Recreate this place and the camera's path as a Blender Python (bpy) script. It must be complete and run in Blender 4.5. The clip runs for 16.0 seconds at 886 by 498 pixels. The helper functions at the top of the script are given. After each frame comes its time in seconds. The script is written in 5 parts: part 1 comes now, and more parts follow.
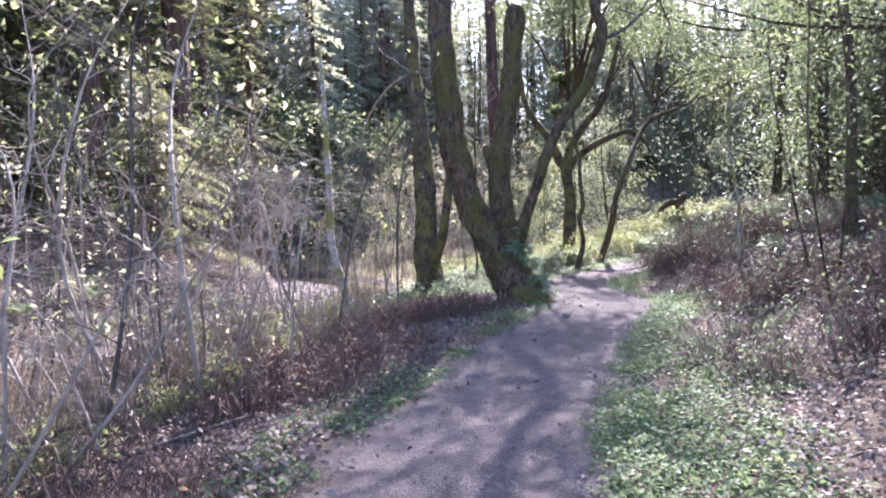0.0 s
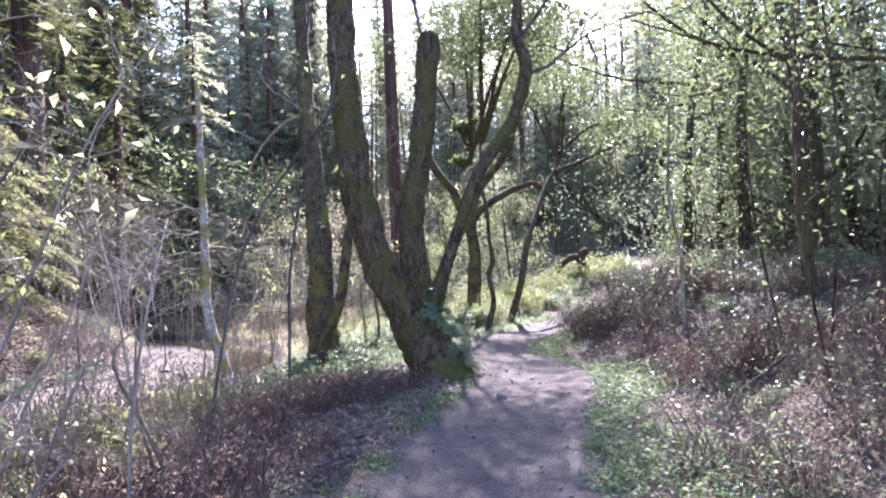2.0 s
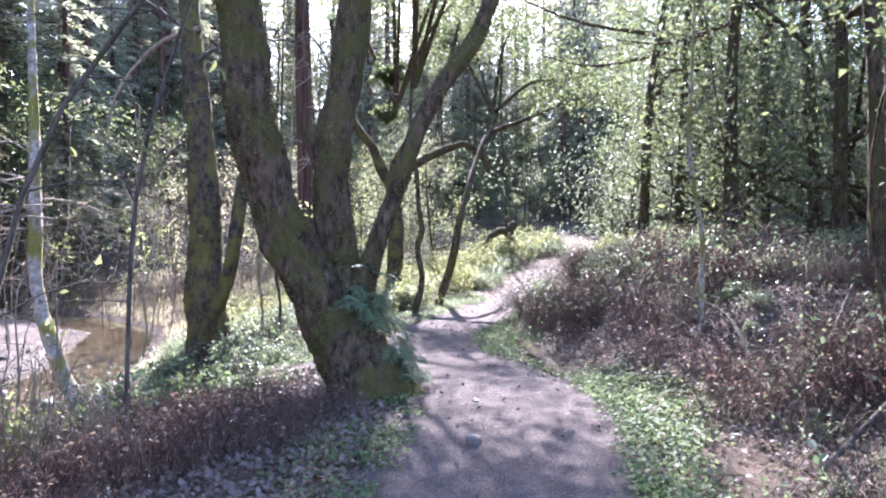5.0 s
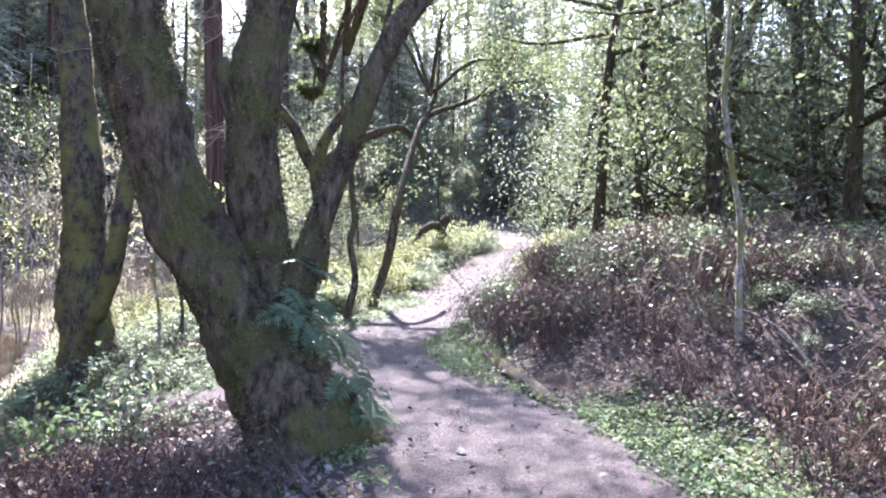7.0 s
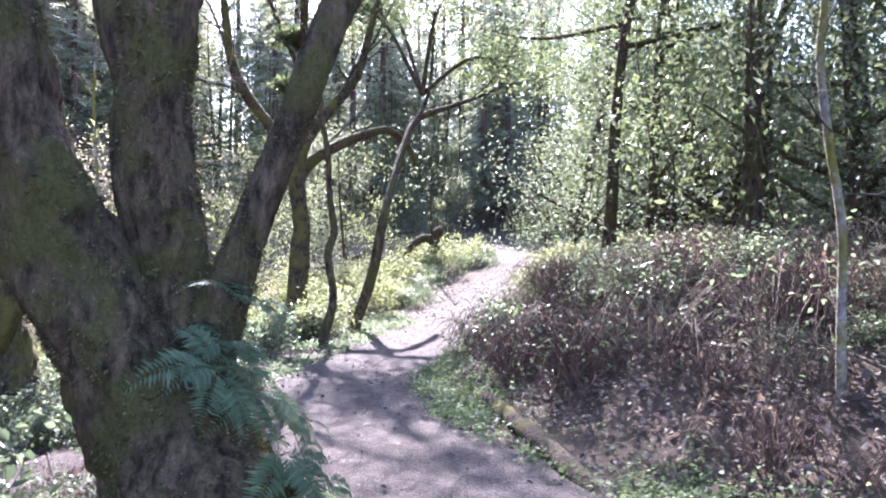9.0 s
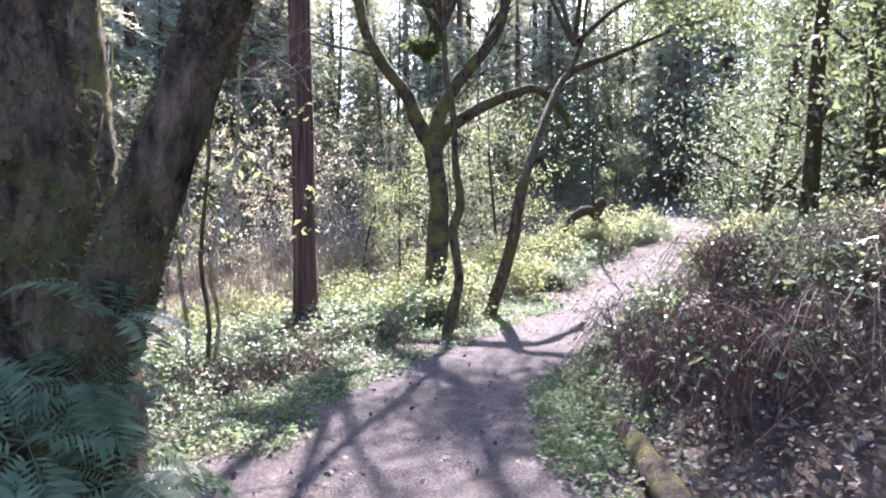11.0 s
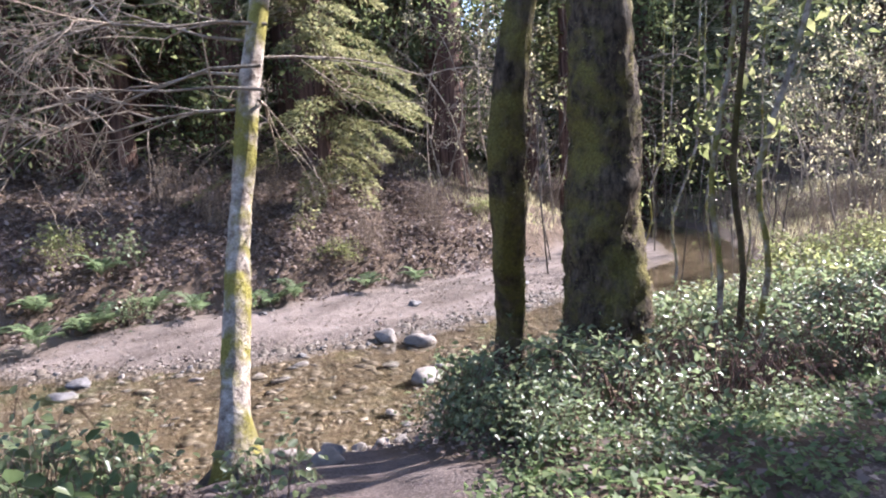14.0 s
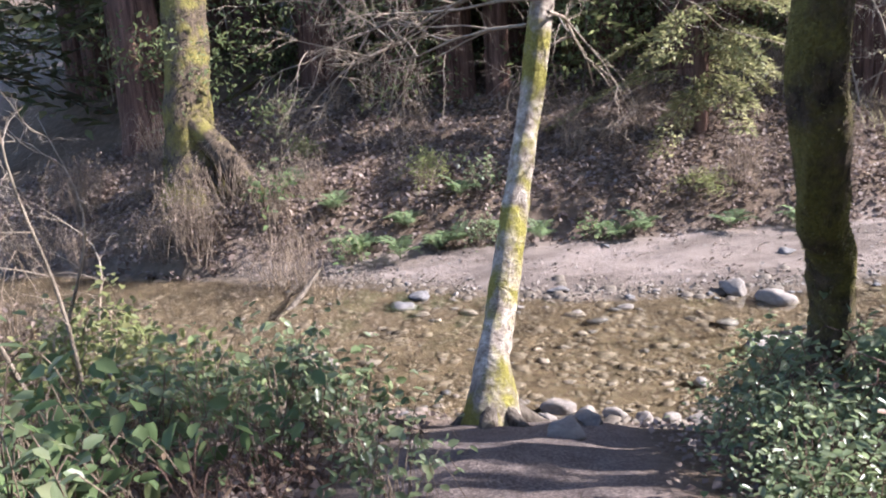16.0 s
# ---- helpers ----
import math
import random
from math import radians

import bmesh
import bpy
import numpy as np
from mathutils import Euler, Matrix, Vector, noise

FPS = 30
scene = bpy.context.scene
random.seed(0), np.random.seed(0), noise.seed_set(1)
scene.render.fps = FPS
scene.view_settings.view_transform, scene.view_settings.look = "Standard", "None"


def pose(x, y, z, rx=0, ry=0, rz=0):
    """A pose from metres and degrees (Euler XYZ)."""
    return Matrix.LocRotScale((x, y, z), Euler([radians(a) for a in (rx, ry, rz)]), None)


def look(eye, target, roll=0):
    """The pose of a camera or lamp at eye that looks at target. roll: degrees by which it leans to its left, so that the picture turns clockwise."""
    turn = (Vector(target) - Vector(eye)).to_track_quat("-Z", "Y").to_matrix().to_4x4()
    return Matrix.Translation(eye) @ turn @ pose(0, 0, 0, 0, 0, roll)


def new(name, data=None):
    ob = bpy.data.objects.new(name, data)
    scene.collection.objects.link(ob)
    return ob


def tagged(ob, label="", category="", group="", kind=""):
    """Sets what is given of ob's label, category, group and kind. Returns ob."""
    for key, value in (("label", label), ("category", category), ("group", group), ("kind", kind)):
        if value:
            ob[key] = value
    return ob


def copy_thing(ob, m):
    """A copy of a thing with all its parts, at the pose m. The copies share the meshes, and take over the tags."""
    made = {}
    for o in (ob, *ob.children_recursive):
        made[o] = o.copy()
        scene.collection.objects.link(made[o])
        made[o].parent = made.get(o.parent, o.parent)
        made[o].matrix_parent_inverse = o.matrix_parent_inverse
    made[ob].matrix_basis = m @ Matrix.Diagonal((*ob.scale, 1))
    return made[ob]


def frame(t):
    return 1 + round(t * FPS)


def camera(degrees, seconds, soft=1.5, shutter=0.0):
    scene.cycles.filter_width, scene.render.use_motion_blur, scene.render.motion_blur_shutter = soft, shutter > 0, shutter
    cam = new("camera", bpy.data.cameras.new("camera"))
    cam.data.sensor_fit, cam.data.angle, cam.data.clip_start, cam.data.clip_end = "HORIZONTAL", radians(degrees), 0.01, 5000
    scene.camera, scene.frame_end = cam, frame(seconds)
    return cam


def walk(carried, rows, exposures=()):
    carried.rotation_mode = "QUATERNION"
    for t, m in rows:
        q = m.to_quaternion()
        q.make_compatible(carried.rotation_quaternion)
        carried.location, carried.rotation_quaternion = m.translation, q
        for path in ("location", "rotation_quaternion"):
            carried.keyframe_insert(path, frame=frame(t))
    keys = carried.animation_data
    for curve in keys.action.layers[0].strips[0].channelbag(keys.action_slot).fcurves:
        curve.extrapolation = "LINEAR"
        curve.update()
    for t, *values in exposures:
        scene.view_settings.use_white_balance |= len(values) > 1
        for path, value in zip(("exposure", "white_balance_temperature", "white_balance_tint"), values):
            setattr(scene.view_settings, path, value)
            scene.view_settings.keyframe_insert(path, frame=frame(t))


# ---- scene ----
cam = camera(65.3, 16.0, soft=2.0)
PATH = [
    (0, (0.054, -0.145, 1.581), (-0.086, 1.848, 1.493), -2.0),
    (0.5, (-0.002, 0.285, 1.589), (-0.102, 2.281, 1.514), -2.1),
    (1, (-0.112, 0.828, 1.616), (-0.14, 2.828, 1.567), -2.2),
    (1.5, (-0.154, 1.374, 1.661), (-0.078, 3.373, 1.655), -1.7),
    (2, (-0.301, 1.927, 1.655), (-0.115, 3.917, 1.713), -2.2),
    (2.5, (-0.358, 2.418, 1.666), (-0.052, 4.393, 1.737), -2.9),
    (3, (-0.318, 2.916, 1.704), (0.017, 4.887, 1.748), -2.7),
    (3.5, (-0.311, 3.457, 1.682), (0.071, 5.42, 1.713), -2.4),
    (4, (-0.306, 3.925, 1.678), (0.091, 5.885, 1.681), -1.4),
    (6.5, (-0.281, 7.115, 1.543), (0.329, 9.019, 1.5), -0.2),
    (7, (-0.217, 7.404, 1.539), (0.467, 9.283, 1.504), -0.1),
    (7.5, (-0.094, 7.778, 1.542), (0.644, 9.637, 1.527), 0.2),
    (8, (0.024, 8.216, 1.552), (0.786, 10.065, 1.558), 0.3),
    (8.5, (0.187, 8.638, 1.532), (0.931, 10.495, 1.541), 0.3),
    (11, (1.476, 10.548, 1.518), (1.686, 12.536, 1.452), -0.6),
    (11.5, (1.689, 11.051, 1.506), (1.664, 13.048, 1.403), -0.9),
    (12, (1.778, 11.609, 1.48), (1.475, 13.585, 1.415), -1.5),
    (12.5, (1.788, 12.123, 1.427), (1.203, 14.035, 1.369), -1.5),
    (13, (1.775, 12.584, 1.364), (0.902, 14.382, 1.276), -2.3),
    (13.5, (1.746, 13.035, 1.31), (0.586, 14.657, 1.159), -2.5),
    (14, (1.681, 13.457, 1.277), (0.271, 14.856, 1.039), -2.7),
    (14.5, (1.571, 13.872, 1.248), (-0.039, 15.016, 0.933), -2.7),
    (15, (1.539, 14.231, 1.242), (-0.223, 15.101, 0.874), -2.9),
    (15.5, (1.517, 14.486, 1.249), (-0.345, 15.099, 0.855), -3.1),
    (16, (1.451, 14.662, 1.224), (-0.471, 15.055, 0.835), -3.8),
]
walk(cam, [(t, look(eye, target, roll)) for t, eye, target, roll in PATH],
     [(0, 2.72, 5640, 26), (8.5, 3.0, 5500, 24), (11, 2.82, 5650, 24), (13, 2.42, 5820, 22), (16, 2.30, 5880, 17)])

# ---- sky, sun ----
SUN_AZ, SUN_EL = math.atan2(0.24, 0.97), radians(36)   # azimuth from +y towards +x
world = bpy.data.worlds.new("world")
scene.world = world
world.use_nodes = True
wn = world.node_tree.nodes
sky = wn.new("ShaderNodeTexSky")
sky.sky_type, sky.sun_disc = "NISHITA", False
sky.sun_elevation, sky.sun_rotation = SUN_EL, SUN_AZ
wn["Background"].inputs["Strength"].default_value = 0.14
world.node_tree.links.new(sky.outputs[0], wn["Background"].inputs["Color"])
sun = new("sun", bpy.data.lights.new("sun", "SUN"))
sun.data.energy, sun.data.angle, sun.data.color = 4.9, radians(0.55), (1.0, 0.94, 0.84)
to_sun = Vector((math.sin(SUN_AZ) * math.cos(SUN_EL), math.cos(SUN_AZ) * math.cos(SUN_EL), math.sin(SUN_EL)))
sun.matrix_world = look(to_sun * 60, (0, 0, 0))

# ---- materials ----
def nodes_of(name):
    m = bpy.data.materials.new(name)
    m.use_nodes = True
    n, l = m.node_tree.nodes, m.node_tree.links
    return m, n, l, n["Principled BSDF"]


def ramp_of(n, l, fac, stops):
    r = n.new("ShaderNodeValToRGB")
    while len(r.color_ramp.elements) < len(stops):
        r.color_ramp.elements.new(0.5)
    for e, (at, col) in zip(r.color_ramp.elements, stops):
        e.position, e.color = at, (*col, 1)
    l.new(fac, r.inputs[0])
    return r.outputs[0]


def noise_of(n, l, scale, detail=6, rough=0.6, vec=None, stretch=None):
    t = n.new("ShaderNodeTexNoise")
    t.inputs["Scale"].default_value, t.inputs["Detail"].default_value, t.inputs["Roughness"].default_value = scale, detail, rough
    if vec is None:
        vec = n.new("ShaderNodeTexCoord").outputs["Object"]
    if stretch:
        mp = n.new("ShaderNodeMapping")
        mp.inputs["Scale"].default_value = stretch
        l.new(vec, mp.inputs[0])
        vec = mp.outputs[0]
    l.new(vec, t.inputs["Vector"])
    return t.outputs["Fac"]


def mix_of(n, l, fac, a, b):
    x = n.new("ShaderNodeMix")
    x.data_type = "RGBA"
    for s, v in ((0, fac), (6, a), (7, b)):
        if isinstance(v, (int, float)):
            x.inputs[s].default_value = v
        elif isinstance(v, tuple):
            x.inputs[s].default_value = (*v, 1)
        else:
            l.new(v, x.inputs[s])
    return x.outputs[2]


def bump_of(n, l, b, height, strength, dist=0.02):
    k = n.new("ShaderNodeBump")
    k.inputs["Strength"].default_value, k.inputs["Distance"].default_value = strength, dist
    l.new(height, k.inputs["Height"])
    l.new(k.outputs[0], b.inputs["Normal"])


def leaf_mat(name, stops, glow=0.45, rough=0.45, spec=0.2):
    """Thin leaves: each blade picks its own tint, light shines through."""
    m, n, l, b = nodes_of(name)
    stops = [(a, tuple(0.74 * v + 0.26 * sum(c) / 3 for v in c)) for a, c in stops]
    g = n.new("ShaderNodeNewGeometry")
    col = ramp_of(n, l, g.outputs["Random Per Island"], stops)
    v = noise_of(n, l, 0.7, 3)
    col = mix_of(n, l, 0.35, col, ramp_of(n, l, v, [(0.3, stops[0][1]), (0.7, stops[-1][1])]))
    l.new(col, b.inputs["Base Color"])
    b.inputs["Roughness"].default_value = rough
    b.inputs["Specular IOR Level"].default_value = spec
    tr = n.new("ShaderNodeBsdfTranslucent")
    hs = n.new("ShaderNodeHueSaturation")
    hs.inputs["Saturation"].default_value, hs.inputs["Value"].default_value = 1.0, 1.5
    l.new(col, hs.inputs["Color"])
    l.new(hs.outputs[0], tr.inputs["Color"])
    mx = n.new("ShaderNodeMixShader")
    mx.inputs[0].default_value = glow
    l.new(b.outputs[0], mx.inputs[1])
    l.new(tr.outputs[0], mx.inputs[2])
    l.new(mx.outputs[0], n["Material Output"].inputs["Surface"])
    return m


def bark_mat(name, dark, light, moss=None, moss_at=0.5, scale=9, stretch=(1, 1, 0.25), bump=0.8, crack=0.0):
    """Bark: streaked tone, fine flakes, plates parted by dark cracks, patches of moss."""
    m, n, l, b = nodes_of(name)
    f = noise_of(n, l, scale, 9, 0.68, stretch=stretch)
    col = ramp_of(n, l, f, [(0.36, dark), (0.67, light)])
    flake = ramp_of(n, l, noise_of(n, l, scale * 5, 5, 0.75, stretch=stretch), [(0.38, (0.35, 0.35, 0.35)), (0.62, (0, 0, 0))])
    col = mix_of(n, l, flake, col, tuple(c * 0.5 for c in dark))
    height = f
    if crack:
        at = n.new("ShaderNodeTexCoord").outputs["Object"]
        warp = n.new("ShaderNodeTexNoise")
        warp.inputs["Scale"].default_value, warp.inputs["Detail"].default_value = 6, 5
        l.new(at, warp.inputs["Vector"])
        add = n.new("ShaderNodeVectorMath")
        add.operation = "MULTIPLY_ADD"
        add.inputs[1].default_value = (0.16, 0.16, 0.30)
        l.new(warp.outputs["Color"], add.inputs[0])
        l.new(at, add.inputs[2])
        mp = n.new("ShaderNodeMapping")
        mp.inputs["Scale"].default_value = (1, 1, 0.42)
        l.new(add.outputs[0], mp.inputs[0])
        vo = n.new("ShaderNodeTexVoronoi")
        vo.feature = "DISTANCE_TO_EDGE"
        vo.inputs["Scale"].default_value = crack
        l.new(mp.outputs[0], vo.inputs["Vector"])
        plate = ramp_of(n, l, vo.outputs["Distance"], [(0.0, (0.82, 0.82, 0.82)), (0.12, (1, 1, 1))])
        col = mix_of(n, l, plate, tuple(c * 0.5 for c in dark), col)
        height = mix_of(n, l, 0.35, f, plate)
    if moss:
        f2 = noise_of(n, l, 2.2, 7, 0.65)
        k = ramp_of(n, l, f2, [(moss_at, (0, 0, 0)), (moss_at + 0.12, (1, 1, 1))])
        fine = noise_of(n, l, 55, 4, 0.7)
        mc = ramp_of(n, l, fine, [(0.3, tuple(c * 0.45 for c in moss)), (0.7, moss)])
        col = mix_of(n, l, k, col, mc)
    l.new(col, b.inputs["Base Color"])
    b.inputs["Roughness"].default_value = 0.92
    b.inputs["Specular IOR Level"].default_value = 0.15
    bump_of(n, l, b, height, bump, 0.09 if crack else 0.11)
    return m


def stone_mat(name, dark, light):
    m, n, l, b = nodes_of(name)
    f = noise_of(n, l, 6, 8, 0.65)
    oi = n.new("ShaderNodeObjectInfo")
    col = ramp_of(n, l, f, [(0.25, dark), (0.75, light)])
    col = mix_of(n, l, oi.outputs["Random"], col, mix_of(n, l, 0.4, col, tuple(1.1 * c for c in light)))
    l.new(col, b.inputs["Base Color"])
    b.inputs["Roughness"].default_value = 0.75
    bump_of(n, l, b, noise_of(n, l, 25, 8, 0.7), 0.5, 0.02)
    return m


def ground_mat():
    m, n, l, b = nodes_of("earth")
    at = n.new("ShaderNodeAttribute")
    at.attribute_name = "surface"
    sep = n.new("ShaderNodeSeparateColor")
    l.new(at.outputs["Color"], sep.inputs[0])
    big, mid, fine = noise_of(n, l, 0.5, 6), noise_of(n, l, 5, 8, 0.7), noise_of(n, l, 60, 6, 0.7)
    litter = ramp_of(n, l, mid, [(0.25, (0.045, 0.032, 0.022)), (0.55, (0.12, 0.085, 0.06)), (0.8, (0.22, 0.16, 0.12))])
    trail = mix_of(n, l, 0.5, ramp_of(n, l, mid, [(0.32, (0.070, 0.052, 0.047)), (0.5, (0.125, 0.096, 0.089)), (0.68, (0.205, 0.162, 0.15))]),
                   ramp_of(n, l, fine, [(0.40, (0.03, 0.022, 0.020)), (0.5, (0.105, 0.081, 0.074)), (0.60, (0.28, 0.225, 0.205))]))
    sand = mix_of(n, l, 0.4, ramp_of(n, l, mid, [(0.3, (0.12, 0.094, 0.082)), (0.7, (0.225, 0.182, 0.162))]),
                  ramp_of(n, l, fine, [(0.35, (0.10, 0.078, 0.068)), (0.65, (0.31, 0.255, 0.23))]))
    # darker streaks in the sand, drawn out along y
    streaks = ramp_of(n, l, noise_of(n, l, 1.1, 6, 0.6, stretch=(1.6, 0.5, 1)), [(0.42, (0, 0, 0)), (0.60, (0.75, 0.75, 0.75))])
    sand = mix_of(n, l, streaks, sand, (0.085, 0.066, 0.056))
    vo = n.new("ShaderNodeTexVoronoi")
    vo.inputs["Scale"].default_value = 11
    l.new(n.new("ShaderNodeTexCoord").outputs["Object"], vo.inputs["Vector"])
    bed = mix_of(n, l, 0.6, ramp_of(n, l, vo.outputs["Color"], [(0.2, (0.038, 0.029, 0.022)), (0.55, (0.088, 0.066, 0.047)), (0.9, (0.16, 0.13, 0.10))]),
                 ramp_of(n, l, mid, [(0.3, (0.04, 0.03, 0.02)), (0.7, (0.13, 0.095, 0.06))]))
    col = mix_of(n, l, sep.outputs[0], litter, trail)
    col = mix_of(n, l, sep.outputs[1], col, sand)
    col = mix_of(n, l, sep.outputs[2], col, bed)
    col = mix_of(n, l, ramp_of(n, l, big, [(0.4, (0, 0, 0)), (0.75, (0.35, 0.35, 0.35))]), col, (0.07, 0.052, 0.04))
    l.new(col, b.inputs["Base Color"])
    b.inputs["Roughness"].default_value = 0.95
    b.inputs["Specular IOR Level"].default_value = 0.15
    bump_of(n, l, b, mix_of(n, l, 0.5, mid, fine), 0.9, 0.06)
    return m


def water_mat():
    m, n, l, b = nodes_of("creek_water")
    b.inputs["Base Color"].default_value = (0.70, 0.68, 0.56, 1)
    b.inputs["Roughness"].default_value = 0.03
    b.inputs["IOR"].default_value = 1.33
    b.inputs["Transmission Weight"].default_value = 1.0
    bump_of(n, l, b, noise_of(n, l, 7, 4, 0.55, stretch=(1, 0.45, 1)), 0.12, 0.02)
    return m


EARTH, WATER = ground_mat(), water_mat()
BARK_OLD = bark_mat("mossy_bark", (0.020, 0.013, 0.009), (0.215, 0.145, 0.092), (0.115, 0.098, 0.032), 0.46, 13, (1, 1, 0.4), 1.0, 24.0)
BARK_MOSS = bark_mat("moss_covered_bark", (0.022, 0.017, 0.012), (0.17, 0.125, 0.09), (0.19, 0.162, 0.05), 0.46, 16, (1, 1, 0.5), 1.0, 26.0)
BARK_PALE = bark_mat("pale_alder_bark", (0.14, 0.105, 0.085), (0.60, 0.52, 0.44), (0.27, 0.235, 0.06), 0.44, 9, (1, 1, 1.1), 0.8)
BARK_RED = bark_mat("redwood_bark", (0.045, 0.024, 0.018), (0.21, 0.125, 0.095), None, 0.5, 10, (1, 1, 0.06), 1.0)
BARK_THIN = bark_mat("grey_sapling_bark", (0.045, 0.035, 0.028), (0.20, 0.165, 0.135), (0.11, 0.10, 0.045), 0.58, 12)
TWIG_PALE = bark_mat("pale_twig", (0.20, 0.155, 0.118), (0.46, 0.38, 0.305), None)
CANE_RED = bark_mat("russet_cane", (0.07, 0.040, 0.032), (0.27, 0.175, 0.14), None)
CANE_DRY = bark_mat("dry_cane", (0.13, 0.095, 0.07), (0.36, 0.28, 0.21), None)
LEAF_BAY = leaf_mat("bay_leaf", [(0, (0.045, 0.070, 0.022)), (0.6, (0.095, 0.13, 0.038)), (1, (0.21, 0.22, 0.07))], 0.55)
LEAF_LIME = leaf_mat("lime_leaf", [(0, (0.11, 0.14, 0.03)), (0.6, (0.185, 0.21, 0.05)), (1, (0.31, 0.295, 0.10))], 0.58)
# leaf for distant trees, haze put in as a paler, greyer green
LEAF_FAR = leaf_mat("far_hazed_leaf", [(0, (0.085, 0.105, 0.045)), (0.6, (0.15, 0.165, 0.07)), (1, (0.24, 0.24, 0.115))], 0.6)
# bay leaf with lifted, low-contrast greens that stand in for haze
LEAF_HAZE = leaf_mat("hazed_bay_leaf", [(0, (0.075, 0.095, 0.055)), (0.6, (0.12, 0.145, 0.08)), (1, (0.18, 0.20, 0.115))], 0.6)
LEAF_BERRY = leaf_mat("bramble_leaf", [(0, (0.055, 0.095, 0.036)), (0.7, (0.14, 0.195, 0.075)), (1, (0.31, 0.33, 0.15))], 0.5, 0.36, 0.45)
LEAF_VERGE = leaf_mat("verge_leaf", [(0, (0.05, 0.095, 0.028)), (0.7, (0.12, 0.195, 0.055)), (1, (0.25, 0.275, 0.09))], 0.45, 0.6)
LEAF_DRY = leaf_mat("dead_leaf", [(0, (0.065, 0.04, 0.033)), (0.7, (0.19, 0.128, 0.105)), (1, (0.29, 0.215, 0.175))], 0.25, 0.6)
LEAF_RUST = leaf_mat("rust_leaf", [(0, (0.13, 0.06, 0.042)), (0.6, (0.24, 0.135, 0.09)), (1, (0.36, 0.30, 0.13))], 0.35, 0.5)
MOSS = leaf_mat("moss_tuft", [(0, (0.045, 0.045, 0.016)), (0.6, (0.12, 0.11, 0.038)), (1, (0.26, 0.22, 0.08))], 0.45, 0.9, 0.05)
NEEDLE_SUN = leaf_mat("sunny_spray", [(0, (0.07, 0.09, 0.025)), (0.6, (0.17, 0.17, 0.05)), (1, (0.34, 0.30, 0.12))], 0.45)
# conifer needles with the distant haze put into their colour
NEEDLE_HAZE = leaf_mat("hazy_spray", [(0, (0.13, 0.145, 0.075)), (0.6, (0.24, 0.24, 0.12)), (1, (0.40, 0.38, 0.22))], 0.6)
NEEDLE = leaf_mat("conifer_spray", [(0, (0.030, 0.050, 0.014)), (0.6, (0.085, 0.10, 0.026)), (1, (0.19, 0.17, 0.055))], 0.35)
FERN = leaf_mat("fern_frond", [(0, (0.07, 0.115, 0.045)), (1, (0.17, 0.225, 0.09))], 0.5, 0.4, 0.3)
STRAW = leaf_mat("dry_grass", [(0, (0.26, 0.23, 0.10)), (1, (0.52, 0.46, 0.24))], 0.55)
STONE = stone_mat("creek_stone", (0.05, 0.042, 0.037), (0.20, 0.168, 0.148))
GRAVEL = stone_mat("creek_gravel", (0.038, 0.029, 0.022), (0.115, 0.088, 0.064))
STONE_DARK = stone_mat("wet_stone", (0.035, 0.032, 0.035), (0.12, 0.11, 0.11))

# ---- mesh tools ----
rng = np.random.default_rng(7)


def smooth(a, b, x):
    t = np.clip((np.asarray(x, float) - a) / (b - a), 0, 1)
    return t * t * (3 - 2 * t)


def fill(name, V, F, mat):
    """A mesh from vertex and face arrays."""
    V, F = np.asarray(V, np.float32), np.asarray(F, np.int32)
    me = bpy.data.meshes.new(name)
    k = F.shape[1]
    me.vertices.add(len(V)), me.loops.add(F.size), me.polygons.add(len(F))
    me.vertices.foreach_set("co", V.ravel())
    me.loops.foreach_set("vertex_index", F.ravel())
    me.polygons.foreach_set("loop_start", np.arange(len(F), dtype=np.int32) * k)
    me.polygons.foreach_set("use_smooth", np.ones(len(F), dtype=bool))
    me.update(calc_edges=True)
    me.materials.append(mat)
    return me


def weld(pieces):
    Vs, Fs, o = [], [], 0
    for V, F in pieces:
        Vs.append(V), Fs.append(F + o)
        o += len(V)
    return np.concatenate(Vs), np.concatenate(Fs)


def thing(name, at, label, category, group=""):
    ob = new(name)
    ob.location = at
    ob.empty_display_size = 0.2
    return tagged(ob, label, category, group)


def part(name, me, parent, label="", at=(0, 0, 0)):
    ob = new(name, me)
    ob.parent = parent
    ob.location = at
    return tagged(ob, label)


def spline(points, n):
    """Points of a smooth curve through the given ones (x, y, z, radius)."""
    P = np.asarray(points, float)
    P = np.vstack([2 * P[0] - P[1], P, 2 * P[-1] - P[-2]])
    u = np.linspace(0, len(P) - 3 - 1e-6, n)
    i = u.astype(int)
    t = (u - i)[:, None]
    a, b, c, d = P[i], P[i + 1], P[i + 2], P[i + 3]
    return 0.5 * (2 * b + (c - a) * t + (2 * a - 5 * b + 4 * c - d) * t ** 2 + (3 * b - a - 3 * c + d) * t ** 3)


